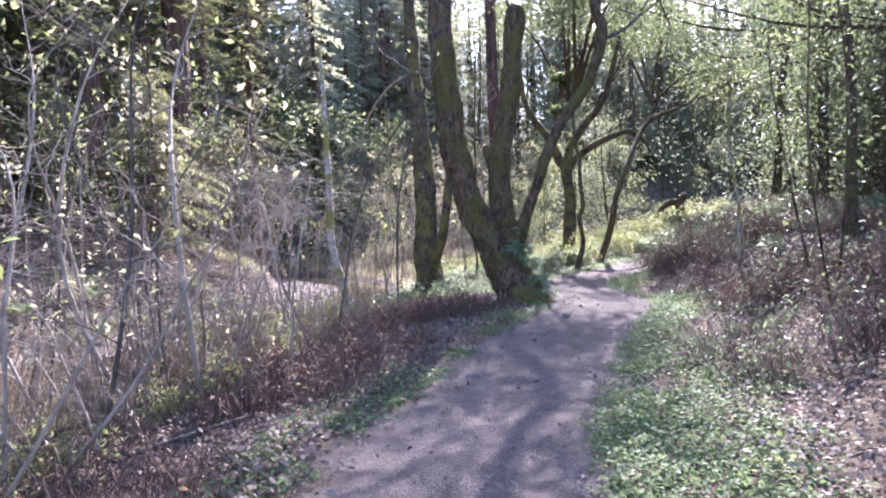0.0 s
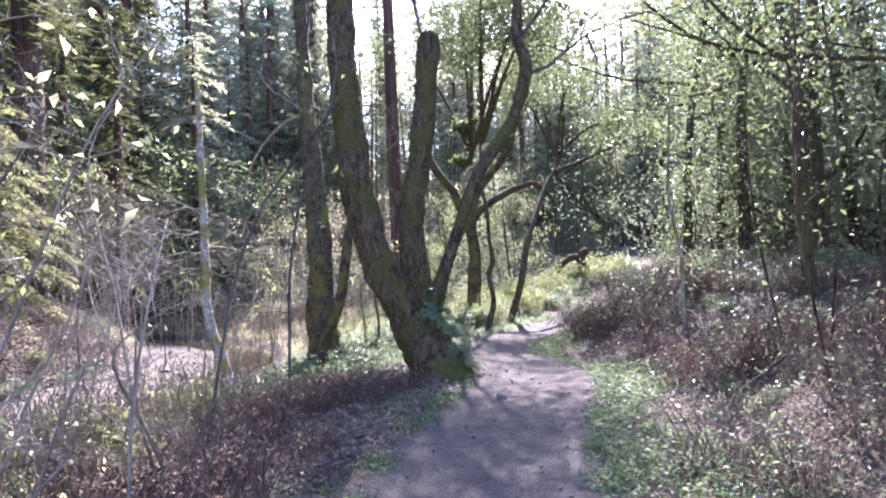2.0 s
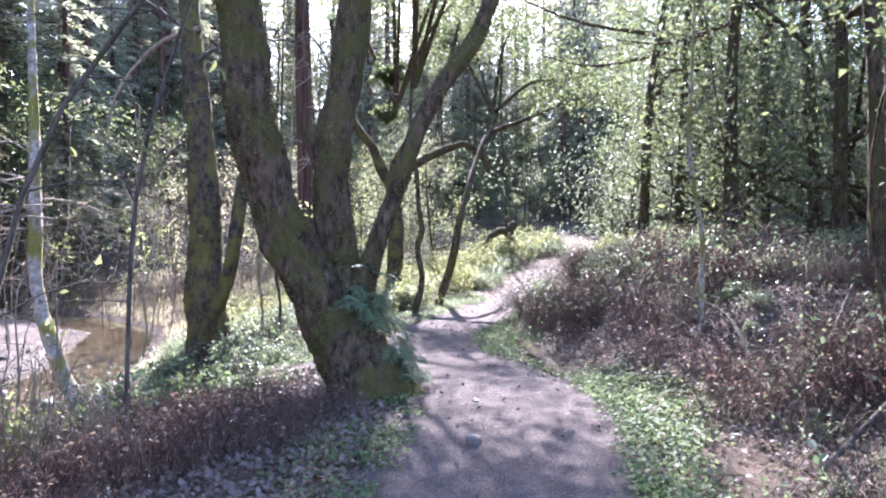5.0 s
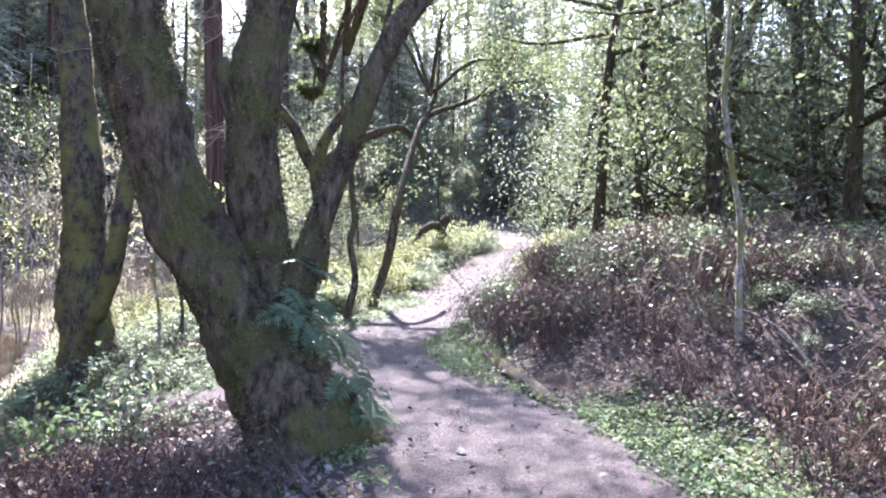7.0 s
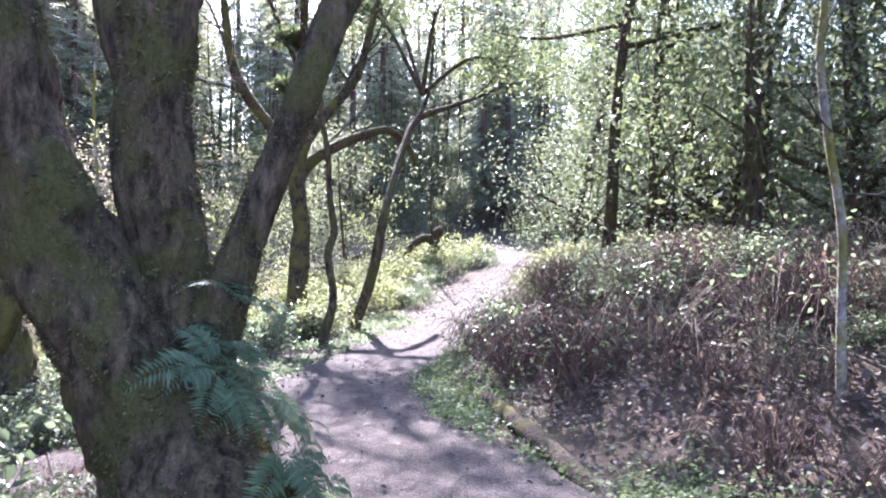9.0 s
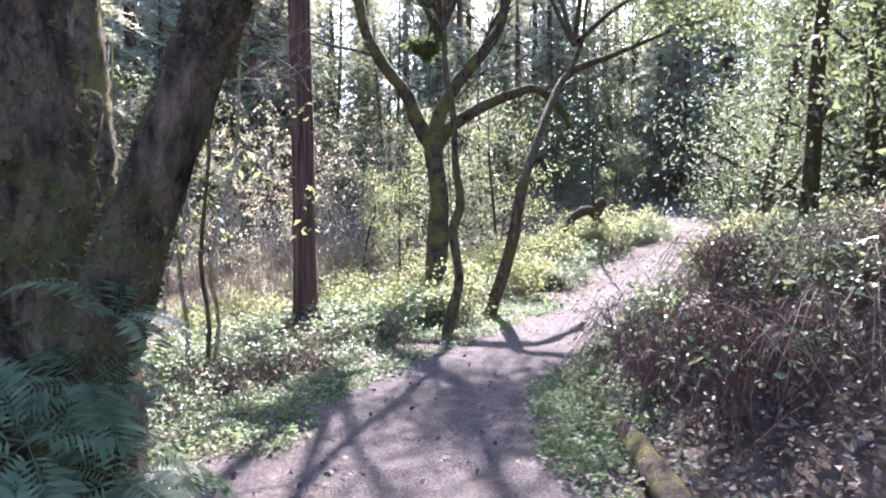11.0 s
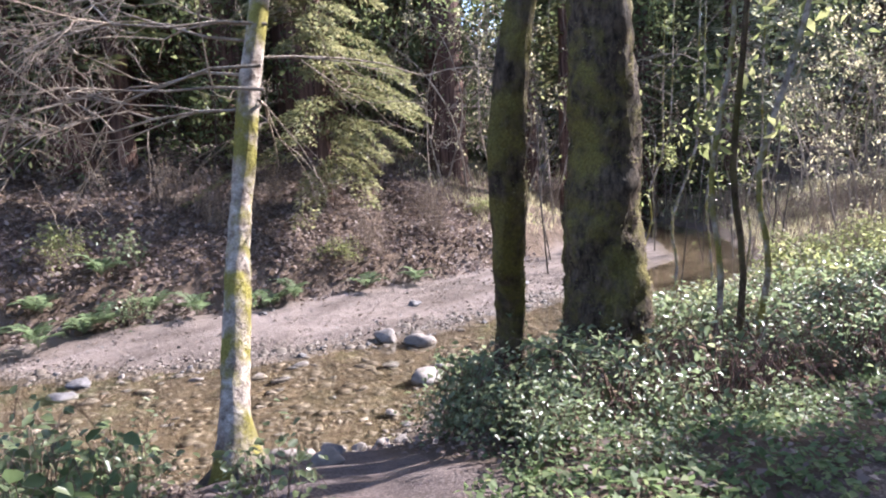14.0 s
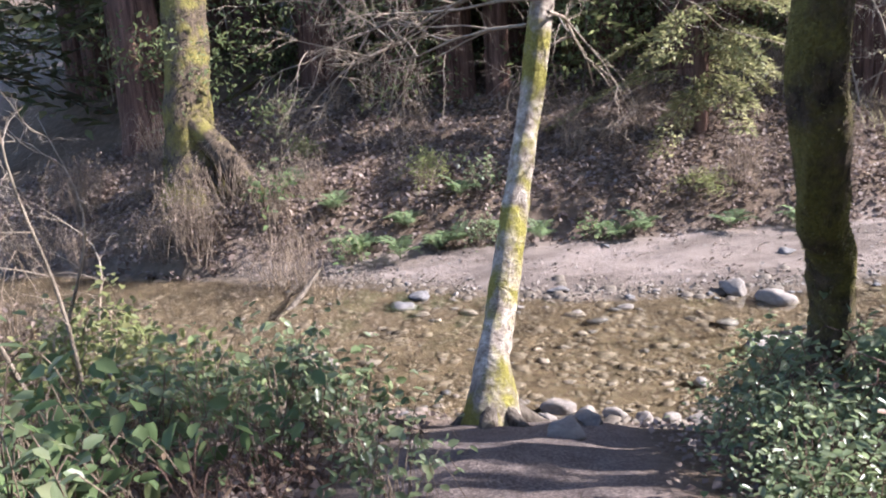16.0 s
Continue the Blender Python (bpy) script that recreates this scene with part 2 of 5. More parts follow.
def tube(points, n=12, seg=8, wob=0.0, seed=0.0):
    """A limb along a smooth curve; wob roughens its outline."""
    C = spline(points, n) if n > len(points) else np.asarray(points, float)
    n = len(C)
    T = np.gradient(C[:, :3], axis=0)
    T /= np.linalg.norm(T, axis=1)[:, None] + 1e-9
    ref = np.where(np.abs(T[:, 2:3]) > 0.9, [[0.0, 1.0, 0.0]], [[0.0, 0.0, 1.0]])
    if abs(T[0, 2]) > 0.6:
        ref = np.tile([[0.0, 1.0, 0.0]], (n, 1))
    A = np.cross(T, ref)
    A /= np.linalg.norm(A, axis=1)[:, None] + 1e-9
    B = np.cross(T, A)
    th = np.arange(seg) * 2 * math.pi / seg
    r = np.maximum(C[:, 3:4], 0.0005) * np.ones((1, seg))
    if wob:
        for i in range(n):
            for j in range(seg):
                p = Vector((C[i, 0] * 1.3 + math.cos(th[j]) * 0.9 + seed, C[i, 1] * 1.3 + math.sin(th[j]) * 0.9, C[i, 2] * 1.6))
                r[i, j] *= 1 + wob * (noise.noise(p) + 0.5 * noise.noise(p * 3.1) + 0.35 * noise.noise(p * 7.3) - 0.3 * abs(noise.noise(Vector((p.x * 9, p.y * 9, p.z * 4)))))
    V = C[:, None, :3] + r[..., None] * (np.cos(th)[None, :, None] * A[:, None] + np.sin(th)[None, :, None] * B[:, None])
    i, j = np.meshgrid(np.arange(n - 1), np.arange(seg), indexing="ij")
    k = (j + 1) % seg
    F = np.stack([i * seg + j, i * seg + k, (i + 1) * seg + k, (i + 1) * seg + j], -1).reshape(-1, 4)
    V = V.reshape(-1, 3)
    tip = np.array([[(n - 1) * seg + q, (n - 1) * seg + q + 1, (n - 1) * seg + (seg - q - 2), (n - 1) * seg + (seg - q - 1)] for q in range(seg // 2 - 1)]).reshape(-1, 4)
    return V, np.concatenate([F, tip]).astype(int)


def unit(v):
    return v / (np.linalg.norm(v, axis=-1, keepdims=True) + 1e-9)


def blades(P, length, width, N=None, D=None, fold=0.15, r=rng):
    """Leaves: one folded lozenge at each point, facing N, pointing along D."""
    n = len(P)
    N = unit(r.normal(size=(n, 3)) + [0, 0, 0.6]) if N is None else unit(N)
    D = r.normal(size=(n, 3)) if D is None else D
    D = unit(D - (D * N).sum(1, keepdims=True) * N)
    S = np.cross(N, D)
    L = (length * r.uniform(0.6, 1.3, (n, 1)))
    W = L * width / length * r.uniform(0.8, 1.2, (n, 1))
    V = np.stack([P, P + D * L * 0.45 + S * W * 0.5 + N * L * fold, P + D * L - N * L * 0.1, P + D * L * 0.45 - S * W * 0.5 + N * L * fold], 1).reshape(-1, 3)
    return V, np.arange(4 * n).reshape(-1, 4)


def leaves_fine(P, length, width, N, r):
    """Oval leaves, folded along the midrib."""
    n = len(P)
    N = unit(N)
    D = r.normal(size=(n, 3))
    D = unit(D - (D * N).sum(1, keepdims=True) * N)
    S = np.cross(N, D)
    L = length * r.uniform(0.55, 1.3, (n, 1))
    W = L * width / length
    V = np.stack([P, P + D * L * 0.25 + S * W * 0.42 + N * L * 0.08, P + D * L * 0.65 + S * W * 0.40 + N * L * 0.06, P + D * L - N * L * 0.12, P + D * L * 0.65 - S * W * 0.40 + N * L * 0.06, P + D * L * 0.25 - S * W * 0.42 + N * L * 0.08], 1).reshape(-1, 3)
    F = (np.arange(n)[:, None, None] * 6 + np.array([[0, 1, 2, 3], [0, 3, 4, 5]])).reshape(-1, 4)
    return V, F


def tufts(V, F, n, length, r, width=0.4):
    """Short moss blades standing out of a limb's skin."""
    f = F[r.integers(0, len(F), n)]
    a, b, c, d = (V[f[:, k]] for k in range(4))
    s, t = r.uniform(size=(2, n, 1))
    P = (a * (1 - s) + b * s) * (1 - t) + (d * (1 - s) + c * s) * t
    N = unit(np.cross(b - a, d - a))
    keep = [noise.noise(Vector(q) * 2.0) > -0.12 for q in P]
    P, N = P[keep], N[keep]
    return blades(P - N * 0.008, length, length * width, r.normal(size=P.shape), N + r.normal(size=P.shape) * 0.5 - [0, 0, 0.5], 0.1, r)


def fork(r, p, d, length, rad, depth, bend=0.5, kids=(2, 4), droop=0.0, out=None, tips=None):
    """A bare branch with its twigs, as a list of slim limbs."""
    out = [] if out is None else out
    q, pts = np.array(p, float), []
    d = np.array(d, float)
    for s in range(5):
        pts.append([*q, rad * (1 - 0.16 * s)])
        q = q + unit(d) * length / 4
        d = unit(d) + r.normal(size=3) * bend * 0.3 + [0, 0, -droop * 0.2]
    out.append(tube(pts, 5, 3 if depth < 2 else 5))
    if tips is not None:
        tips.append(np.array([x[:3] for x in pts[2:]]))
    if depth > 0:
        for _ in range(r.integers(*kids)):
            s = r.integers(1, 5)
            dd = unit(np.array(pts[s][:3]) - np.array(pts[s - 1][:3])) + r.normal(size=3) * 0.6
            fork(r, pts[s][:3], dd, length * r.uniform(0.45, 0.7), rad * 0.55, depth - 1, bend, kids, droop, out, tips)
    return out


# ---- the lie of the land ----
def trail_x(y):
    return np.interp(y, [-60, -5, 3.8, 5.5, 7.4, 9.5, 11, 12.5, 15, 17, 18, 20, 22.4, 25.2, 29.7, 33, 35.5, 45, 90],
                     [-9, -0.9, -0.2, -0.05, 0.45, 1.1, 1.75, 2.0, 1.75, 2.1, 2.6, 4.0, 5.75, 7.2, 10.2, 12.9, 15.3, 22, 41])


def trail_z(y):
    return np.interp(y, [-60, 4, 7, 10.6, 14, 18, 20.5, 23, 25.5, 29.7, 33, 35.5, 45, 90], [-0.6, -0.2, -0.15, 0, -0.03, -0.1, -0.02, 0.02, 0.1, 0.55, 1.05, 1.35, 2.2, 3])


def near_x(y):
    return np.interp(y, [-60, 0, 8, 14, 15.5, 17.5, 18.5, 19.5, 24, 30, 36, 44, 90], [-16, -12, -8.6, -4.7, -3.95, -3.0, -3.5, -3.8, -3.6, -4.4, -8, -18, -70])


def far_x(y):
    return np.interp(y, [-60, 0, 8, 14, 15.5, 18, 20.5, 24, 30, 36, 44, 90], [-26, -21, -13.9, -10.2, -9.0, -7.0, -6.2, -5.9, -6.6, -11, -23, -80])


def bank_x(y):
    return np.interp(y, [-60, 0, 8, 12.6, 15.7, 18, 20, 23.5, 26, 30, 36, 44, 90], [-30, -26, -14.6, -10.9, -10.3, -9.9, -9.5, -8.9, -8.6, -9.5, -14, -26, -90])


def spur(x, y):
    """Nearness to the short side track that runs down to the water."""
    c = np.interp(x, [-3.6, -2.0, -1.2, 1.0], [16.4, 15.75, 15.4, 14.6])
    return smooth(0.95, 0.6, np.abs(y - c)) * smooth(-3.9, -3.4, x) * smooth(1.6, 0.8, x)


def ripple(x, y, s, k):
    return np.sin(x * s + k) * np.sin(y * s * 1.1 + 2 * k) + 0.5 * np.sin(x * s * 2.3 + 1.7 * k + y * s) * np.sin(y * s * 2.1 - k)


def land(x, y):
    """Height of the ground."""
    x, y = np.asarray(x, float), np.asarray(y, float)
    xc, zt = trail_x(y), trail_z(y)
    u = x - xc
    hw = (1.0 + 0.1 * np.sin(y * 1.3)) * np.interp(y, [20, 27], [1, 0.8])
    v0 = np.interp(y, [0, 9.5, 12, 90], [1.6, 1.4, 0.25, 0.25])
    w = np.maximum(u - hw - v0, 0)
    right = zt + np.interp(y, [4, 11, 15, 27, 33], [0.85, 1.0, 1.2, 1.0, 0.6]) * smooth(0, 2.3, w) + 0.10 * np.maximum(w - 2, 0) + 0.10 * np.maximum(w - 14, 0)
    right = right + 0.05 * ripple(x, y, 2.1, 1.0) * smooth(0, 1, w)
    xe, xn, xf, xb = xc - hw, near_x(y), far_x(y), bank_x(y)
    f = np.clip((xe - x) / (xe - xn), 0, 1)
    left = zt - (zt + 1.30) * f ** 1.5 + 0.04 * ripple(x, y, 2.3, 2.0) * smooth(0, 0.3, f) * smooth(1, 0.9, f)
    bed = -1.30 - 0.22 * np.sin(np.clip((xn - x) / (xn - xf), 0, 1) * math.pi) + 0.025 * ripple(x, y, 6, 0.3)
    bar = -1.30 + 0.20 * smooth(0, 1, (xf - x) / (xf - xb)) + 0.02 * ripple(x, y, 1.7, 0.8)
    b = np.maximum(xb - x, 0)
    flat = smooth(36, 46, y)
    far = -1.10 + (0.45 - 0.2 * flat) * smooth(0, 0.5, b) + (0.45 - 0.36 * flat) * np.minimum(b, 9.0) + 0.16 * np.maximum(b - 9.0, 0) * (1 - 0.4 * flat) + 0.20 * np.maximum(b - 20, 0) + 0.07 * ripple(x, y, 1.9, 0.4) * smooth(0, 1, b)
    z = np.where(u > 0, right, left)
    z = np.where(x < xn, bed, z)
    z = np.where(x < xf, bar, z)
    z = np.where(x < xb, far, z)
    z = z + 0.012 * ripple(x, y, 5.3, 3.0) + 0.006 * ripple(x, y, 13.0, 1.3) + 0.15 * np.maximum(y - 48, 0)
    return np.minimum(z, 45)


def axis_of(lo, hi, step, reach):
    a = list(np.arange(lo, hi, step))
    s = step
    while a[-1] < reach:
        s *= 1.16
        a.append(a[-1] + s)
    s = step
    while a[0] > -reach:
        s *= 1.16
        a.insert(0, a[0] - s)
    return np.array(a)


X, Y = np.meshgrid(axis_of(-15, 8, 0.12, 700), axis_of(-1, 34, 0.12, 700))
Z = land(X, Y)
ny, nx = X.shape
idx = np.arange(nx * ny).reshape(ny, nx)
F = np.stack([idx[:-1, :-1], idx[:-1, 1:], idx[1:, 1:], idx[1:, :-1]], -1).reshape(-1, 4)
ground_me = fill("ground", np.stack([X, Y, Z], -1).reshape(-1, 3), F, EARTH)
attr = ground_me.color_attributes.new("surface", "FLOAT_COLOR", "POINT")
wob = 0.18 * ripple(X, Y, 3.1, 0.9)
on_trail = np.maximum(smooth(1.25, 0.95, np.abs(X - trail_x(Y)) / np.interp(Y, [20, 27], [1, 0.8]) + wob + 0.12 * ripple(X, Y, 7.3, 0.2)), spur(X, Y))
on_sand = smooth(0.3, -0.1, X - near_x(Y) + wob) * smooth(-0.3, 0.2, X - bank_x(Y) + wob)
on_bed = smooth(0.15, -0.1, X - near_x(Y) + wob) * smooth(-0.5, 0.3, X - far_x(Y) + wob)
attr.data.foreach_set("color", np.stack([on_trail, on_sand, on_bed, np.ones_like(X)], -1).astype(np.float32).ravel())
tagged(new("ground", ground_me), "forest floor of brown earth with a worn dirt trail", "ground", kind="structure")

# water: a sheet between the creek's edges
ys = np.arange(-40, 60, 0.5)
wx = np.linspace(0, 1, 14)
V = np.stack([np.outer(near_x(ys) + 0.35, 1 - wx) + np.outer(far_x(ys) - 0.3, wx), np.outer(ys, np.ones(14)), np.full((len(ys), 14), -1.335)], -1)
i, j = np.meshgrid(np.arange(len(ys) - 1), np.arange(13), indexing="ij")
F = np.stack([i * 14 + j, (i + 1) * 14 + j, (i + 1) * 14 + j + 1, i * 14 + j + 1], -1).reshape(-1, 4)
water = tagged(new("water", fill("water", V.reshape(-1, 3), F, WATER)), "shallow clear creek water over brown gravel", "water", kind="structure")
water.visible_shadow = False


def on(x, y, dz=0.0):
    return (float(x), float(y), float(land(x, y)) + dz)


# ---- trees by the trail ----
def limb(name, parent, pts, mat, n=18, seg=14, wob=0.16, seed=0.0, label="", fuzz=0, blade=0.03):
    o = np.array([*parent.location, 0])
    V, F = tube(np.array(pts) - o, n, seg, wob, seed)
    ob = part(name, fill(name, V, F, mat), parent, label)
    if fuzz:
        low = F[V[F[:, 0], 2] < 7.0]
        tagged(part("moss", fill("moss", *tufts(V, low, fuzz, blade, np.random.default_rng(int(seed) + 3)), MOSS), ob, "shaggy olive moss"), kind="stuff")
    return ob


def twigs(name, parent, starts, mat, length, rad, depth=3, droop=0.0, seed=1, label=""):
    r = np.random.default_rng(seed)
    o = np.array(parent.location)
    for p, d in starts:
        tagged(part(name, fill(name, *weld(fork(r, np.array(p) - o, d, length, rad, depth, 0.6, (3, 5), droop)), mat), parent, label), kind="stuff")


def clumps(r, centres, per, spread, length, width, N=None):
    c = np.asarray(centres, float)
    P = np.repeat(c, per, axis=0) + r.normal(size=(len(c) * per, 3)) * spread
    return blades(P, length, width, r=r)


def leafage(name, parent, centres, mat, per=40, spread=0.3, length=0.09, width=0.035, seed=1, label=""):
    r = np.random.default_rng(seed)
    c = np.asarray(centres, float) - np.array(parent.location)
    return part(name, fill(name, *clumps(r, c, per, spread, length, width), mat), parent, label)


# the big three-stemmed tree
tree_a = thing("old_tree", on(0.45, 12.75, -0.05), "large leaning three-stemmed tree with dark mossy bark, ferns at its foot", "tree")
limb("trunk", tree_a, [(0.64, 12.72, -0.2, 0.60), (0.54, 12.74, 0.1, 0.48), (0.38, 12.8, 0.45, 0.385), (0.09, 12.93, 0.95, 0.30), (-0.24, 13.0, 1.66, 0.272), (-0.5, 13.05, 2.5, 0.27), (-0.64, 13.05, 3.2, 0.255),
     (-0.75, 13.05, 4.6, 0.225), (-0.78, 13.05, 5.7, 0.21), (-0.66, 13.2, 8.5, 0.16), (-0.5, 13.4, 12, 0.08)], BARK_OLD, 200, 72, 0.24, 0, "", 15000, 0.035)
limb("stem", tree_a, [(0.46, 13.05, 0.55, 0.22), (0.36, 13.12, 1.3, 0.205), (0.24, 13.12, 2.15, 0.215), (0.28, 13.08, 2.8, 0.20), (0.39, 13.06, 3.3, 0.19), (0.54, 13.05, 4.37, 0.175), (0.63, 13.05, 5.3, 0.18), (0.66, 13.05, 5.5, 0.12)], BARK_OLD, 120, 48, 0.24, 5, "broken-topped middle stem", 6500, 0.04)
limb("stub", tree_a, [(0.2, 13.05, 2.35, 0.12), (0.08, 13.06, 2.62, 0.10), (0.02, 13.06, 2.86, 0.085), (0.01, 13.06, 2.93, 0.05)], BARK_OLD, 10, 12, 0.25, 2)
limb("stem", tree_a, [(0.46, 12.85, 0.6, 0.18), (0.54, 12.92, 1.05, 0.15), (0.66, 12.97, 1.42, 0.115), (0.84, 12.97, 1.9, 0.10), (1.0, 12.95, 2.3, 0.098), (1.13, 12.95, 2.66, 0.10), (1.43, 12.97, 3.3, 0.105), (1.97, 13.02, 4.08, 0.10), (2.23, 13.06, 4.95, 0.10),
     (2.11, 13.08, 5.6, 0.085), (2.3, 13.2, 7.5, 0.05)], BARK_OLD, 130, 36, 0.22, 9, "slim outward-leaning stem", 4500, 0.035)
twigs("branch", tree_a, [((2.2, 13.05, 4.8), (0.9, 0.2, 0.35)), ((2.12, 13.08, 5.4), (0.7, -0.3, 0.8)), ((-0.75, 13.1, 6), (-0.6, 0.3, 0.6)), ((2.2, 13.1, 6.2), (0.6, 0.6, 0.7)), ((0.63, 13.05, 5.2), (-0.3, 0.2, 0.9))], BARK_THIN, 1.8, 0.035, 3, 0, 4)

# yellow-green forked tree
tree_b = thing("forked_tree", on(2.90, 25.25, -0.1), "forked tree with yellow-green mossy bark beside the trail", "tree", "trees along the bend")
limb("trunk", tree_b, [(2.90, 25.25, -0.30, 0.3), (2.88, 25.25, 0.50, 0.24), (2.93, 25.25, 1.60, 0.23), (2.97, 25.25, 2.10, 0.2), (2.85, 25.30, 3.10, 0.2), (2.87, 25.31, 3.50, 0.21)], BARK_MOSS, 26, 16, 0.15, 3, "", 1500, 0.035)
limb("limb", tree_b, [(2.85, 25.30, 3.20, 0.17), (2.52, 25.35, 3.75, 0.16), (2.28, 25.25, 4.30, 0.14), (1.70, 25.29, 5.10, 0.12), (1.38, 25.34, 5.90, 0.11), (1.15, 25.45, 8.00, 0.06)], BARK_MOSS, 24, 12, 0.18, 4, "", 900, 0.035)
limb("limb", tree_b, [(2.88, 25.30, 3.30, 0.17), (3.04, 25.31, 4.00, 0.15), (3.57, 25.28, 4.80, 0.13), (4.15, 25.24, 5.50, 0.11), (4.40, 25.24, 6.10, 0.1), (4.95, 25.35, 8.20, 0.05)], BARK_MOSS, 24, 12, 0.18, 6, "", 700, 0.035)
limb("limb", tree_b, [(2.90, 25.30, 3.20, 0.16), (3.21, 25.28, 3.62, 0.13), (3.91, 25.22, 4.05, 0.12), (4.75, 25.45, 4.42, 0.105), (5.25, 25.65, 4.50, 0.09), (5.85, 25.95, 4.10, 0.07), (6.00, 25.95, 3.70, 0.05)], BARK_OLD, 24, 12, 0.15, 7)
twigs("branch", tree_b, [((1.35, 25.35, 6.00), (-0.4, 0, 0.9)), ((4.45, 25.25, 6.20), (0.5, 0.1, 0.8)), ((1.85, 25.25, 5.00), (-0.9, -0.2, 0.3)), ((3.85, 25.25, 5.10), (0.2, -0.7, 0.7))], BARK_THIN, 2.2, 0.04, 3, 0, 14)

# two crooked stems
tree_c = thing("crooked_sapling", on(2.59, 20.44, -0.05), "thin crooked dark stem beside the dirt trail", "tree", "trees along the bend")
limb("trunk", tree_c, [(2.56, 20.44, -0.20, 0.1), (2.60, 20.48, 0.10, 0.085), (2.77, 20.60, 0.71, 0.072), (2.72, 20.80, 1.45, 0.066), (2.84, 20.90, 1.85, 0.064), (2.78, 21.00, 2.45, 0.055), (2.77, 21.10, 3.20, 0.05), (2.65, 21.20, 4.30, 0.042), (2.78, 21.30, 6.50, 0.02)], BARK_OLD, 40, 10, 0.15, 1)
twigs("branch", tree_c, [((2.68, 21.20, 4.50), (-0.5, 0, 0.7)), ((2.76, 21.20, 3.40), (0.5, 0.1, 0.5)), ((2.78, 21.30, 6.00), (0.2, 0.2, 0.9))], BARK_THIN, 1.2, 0.02, 3, 0, 21)
tree_d = thing("leaning_sapling", on(3.50, 22.10, -0.05), "slender dark tree leaning out over the trail", "tree", "trees along the bend")
limb("trunk", tree_d, [(3.45, 22.10, -0.25, 0.14), (3.53, 22.10, 0.15, 0.115), (3.82, 22.10, 1.00, 0.1), (4.01, 22.11, 1.90, 0.095), (4.08, 22.15, 2.20, 0.09), (4.56, 23.07, 3.05, 0.08), (5.12, 24.16, 3.95, 0.08), (5.80, 25.18, 4.78, 0.085), (6.82, 25.32, 5.22, 0.06), (8.15, 25.40, 5.78, 0.03)], BARK_OLD, 44, 12, 0.16, 2)
limb("limb", tree_d, [(5.64, 24.96, 4.60, 0.06), (6.11, 25.39, 5.40, 0.045), (6.31, 25.59, 6.40, 0.035), (6.41, 25.69, 8.00, 0.02)], BARK_OLD, 12, 8, 0.1, 3)
twigs("branch", tree_d, [((8.11, 25.39, 5.80), (0.9, 0, 0.3)), ((7.11, 25.29, 5.30), (0.6, -0.5, 0.5)), ((6.29, 25.29, 5.00), (0.4, 0.6, 0.5)), ((6.31, 25.59, 6.50), (0, 0.4, 0.9)), ((6.41, 25.69, 7.50), (-0.5, 0.2, 0.8))], BARK_THIN, 1.5, 0.025, 3, 0, 23)

# arched stump further up
stump = thing("arched_stump", on(7.9, 31.6, -0.1), "weathered arching stump beside the trail", "stump")
zs = float(land(7.9, 31.6))
limb("trunk", stump, [(8.9, 31.6, zs - 0.2, 0.24), (8.6, 31.6, zs + 0.5, 0.19), (8.55, 31.7, zs + 1.1, 0.19), (8.75, 31.7, zs + 1.5, 0.16), (8.85, 31.7, zs + 1.58, 0.08)], BARK_OLD, 14, 12, 0.25, 1)
limb("shoot", stump, [(8.5, 31.7, zs + 1.3, 0.05), (8.45, 31.7, zs + 2.2, 0.04), (8.5, 31.75, zs + 4.2, 0.02)], BARK_OLD, 10, 6, 0.1, 3)
limb("arm", stump, [(8.6, 31.7, zs + 1.2, 0.17), (8.1, 31.6, zs + 1.25, 0.14), (7.6, 31.6, zs + 0.8, 0.12), (7.2, 31.6, zs - 0.2, 0.10)], BARK_OLD, 14, 10, 0.2, 2)

# two mossy trees on the creek bank, and the pale one at the water
tree_e = thing("mossy_tree", on(-1.70, 18.85, -0.1), "thick moss-covered tree on the creek bank among brambles", "tree", "creek bank trees")
limb("trunk", tree_e, [(-1.66, 18.80, -1.00, 0.46), (-1.68, 18.86, -0.35, 0.40), (-1.70, 18.88, 0.20, 0.365), (-1.72, 18.90, 0.80, 0.335), (-1.72, 18.92, 1.40, 0.318), (-1.72, 18.90, 2.30, 0.300), (-1.78, 18.95, 3.60, 0.25), (-1.95, 19.05, 6.00, 0.19), (-2.10, 19.30, 10.00, 0.09)], BARK_MOSS, 90, 36, 0.24, 8, "", 7500, 0.03)
twigs("branch", tree_e, [((-1.90, 18.80, 5.50), (-0.6, 0.4, 0.5)), ((-1.80, 18.80, 5.00), (0.6, 0.5, 0.6)), ((-2.00, 19.00, 7.00), (0.3, -0.5, 0.8))], BARK_THIN, 1.8, 0.04, 3, 0, 31)
limb("dead_bough", tree_e, [(-1.75, 18.8, 5.6, 0.05), (-2.6, 19.4, 5.4, 0.04), (-3.4, 19.9, 4.6, 0.03), (-3.7, 20.1, 3.6, 0.015)], TWIG_PALE, 12, 6, 0.1, 3)
twigs("dead_twig", tree_e, [((-3.7, 20.1, 3.7), (-0.1, 0.1, -1)), ((-3.5, 20.0, 4.3), (-0.5, 0.2, -0.8)), ((-3.2, 19.8, 4.7), (0.3, 0.2, -0.9))], TWIG_PALE, 1.3, 0.012, 2, 0.6, 33)
tree_f = thing("leaning_snag", on(-1.62, 17.40, -0.1), "slim broken-topped snag coated with golden moss", "tree", "creek bank trees")
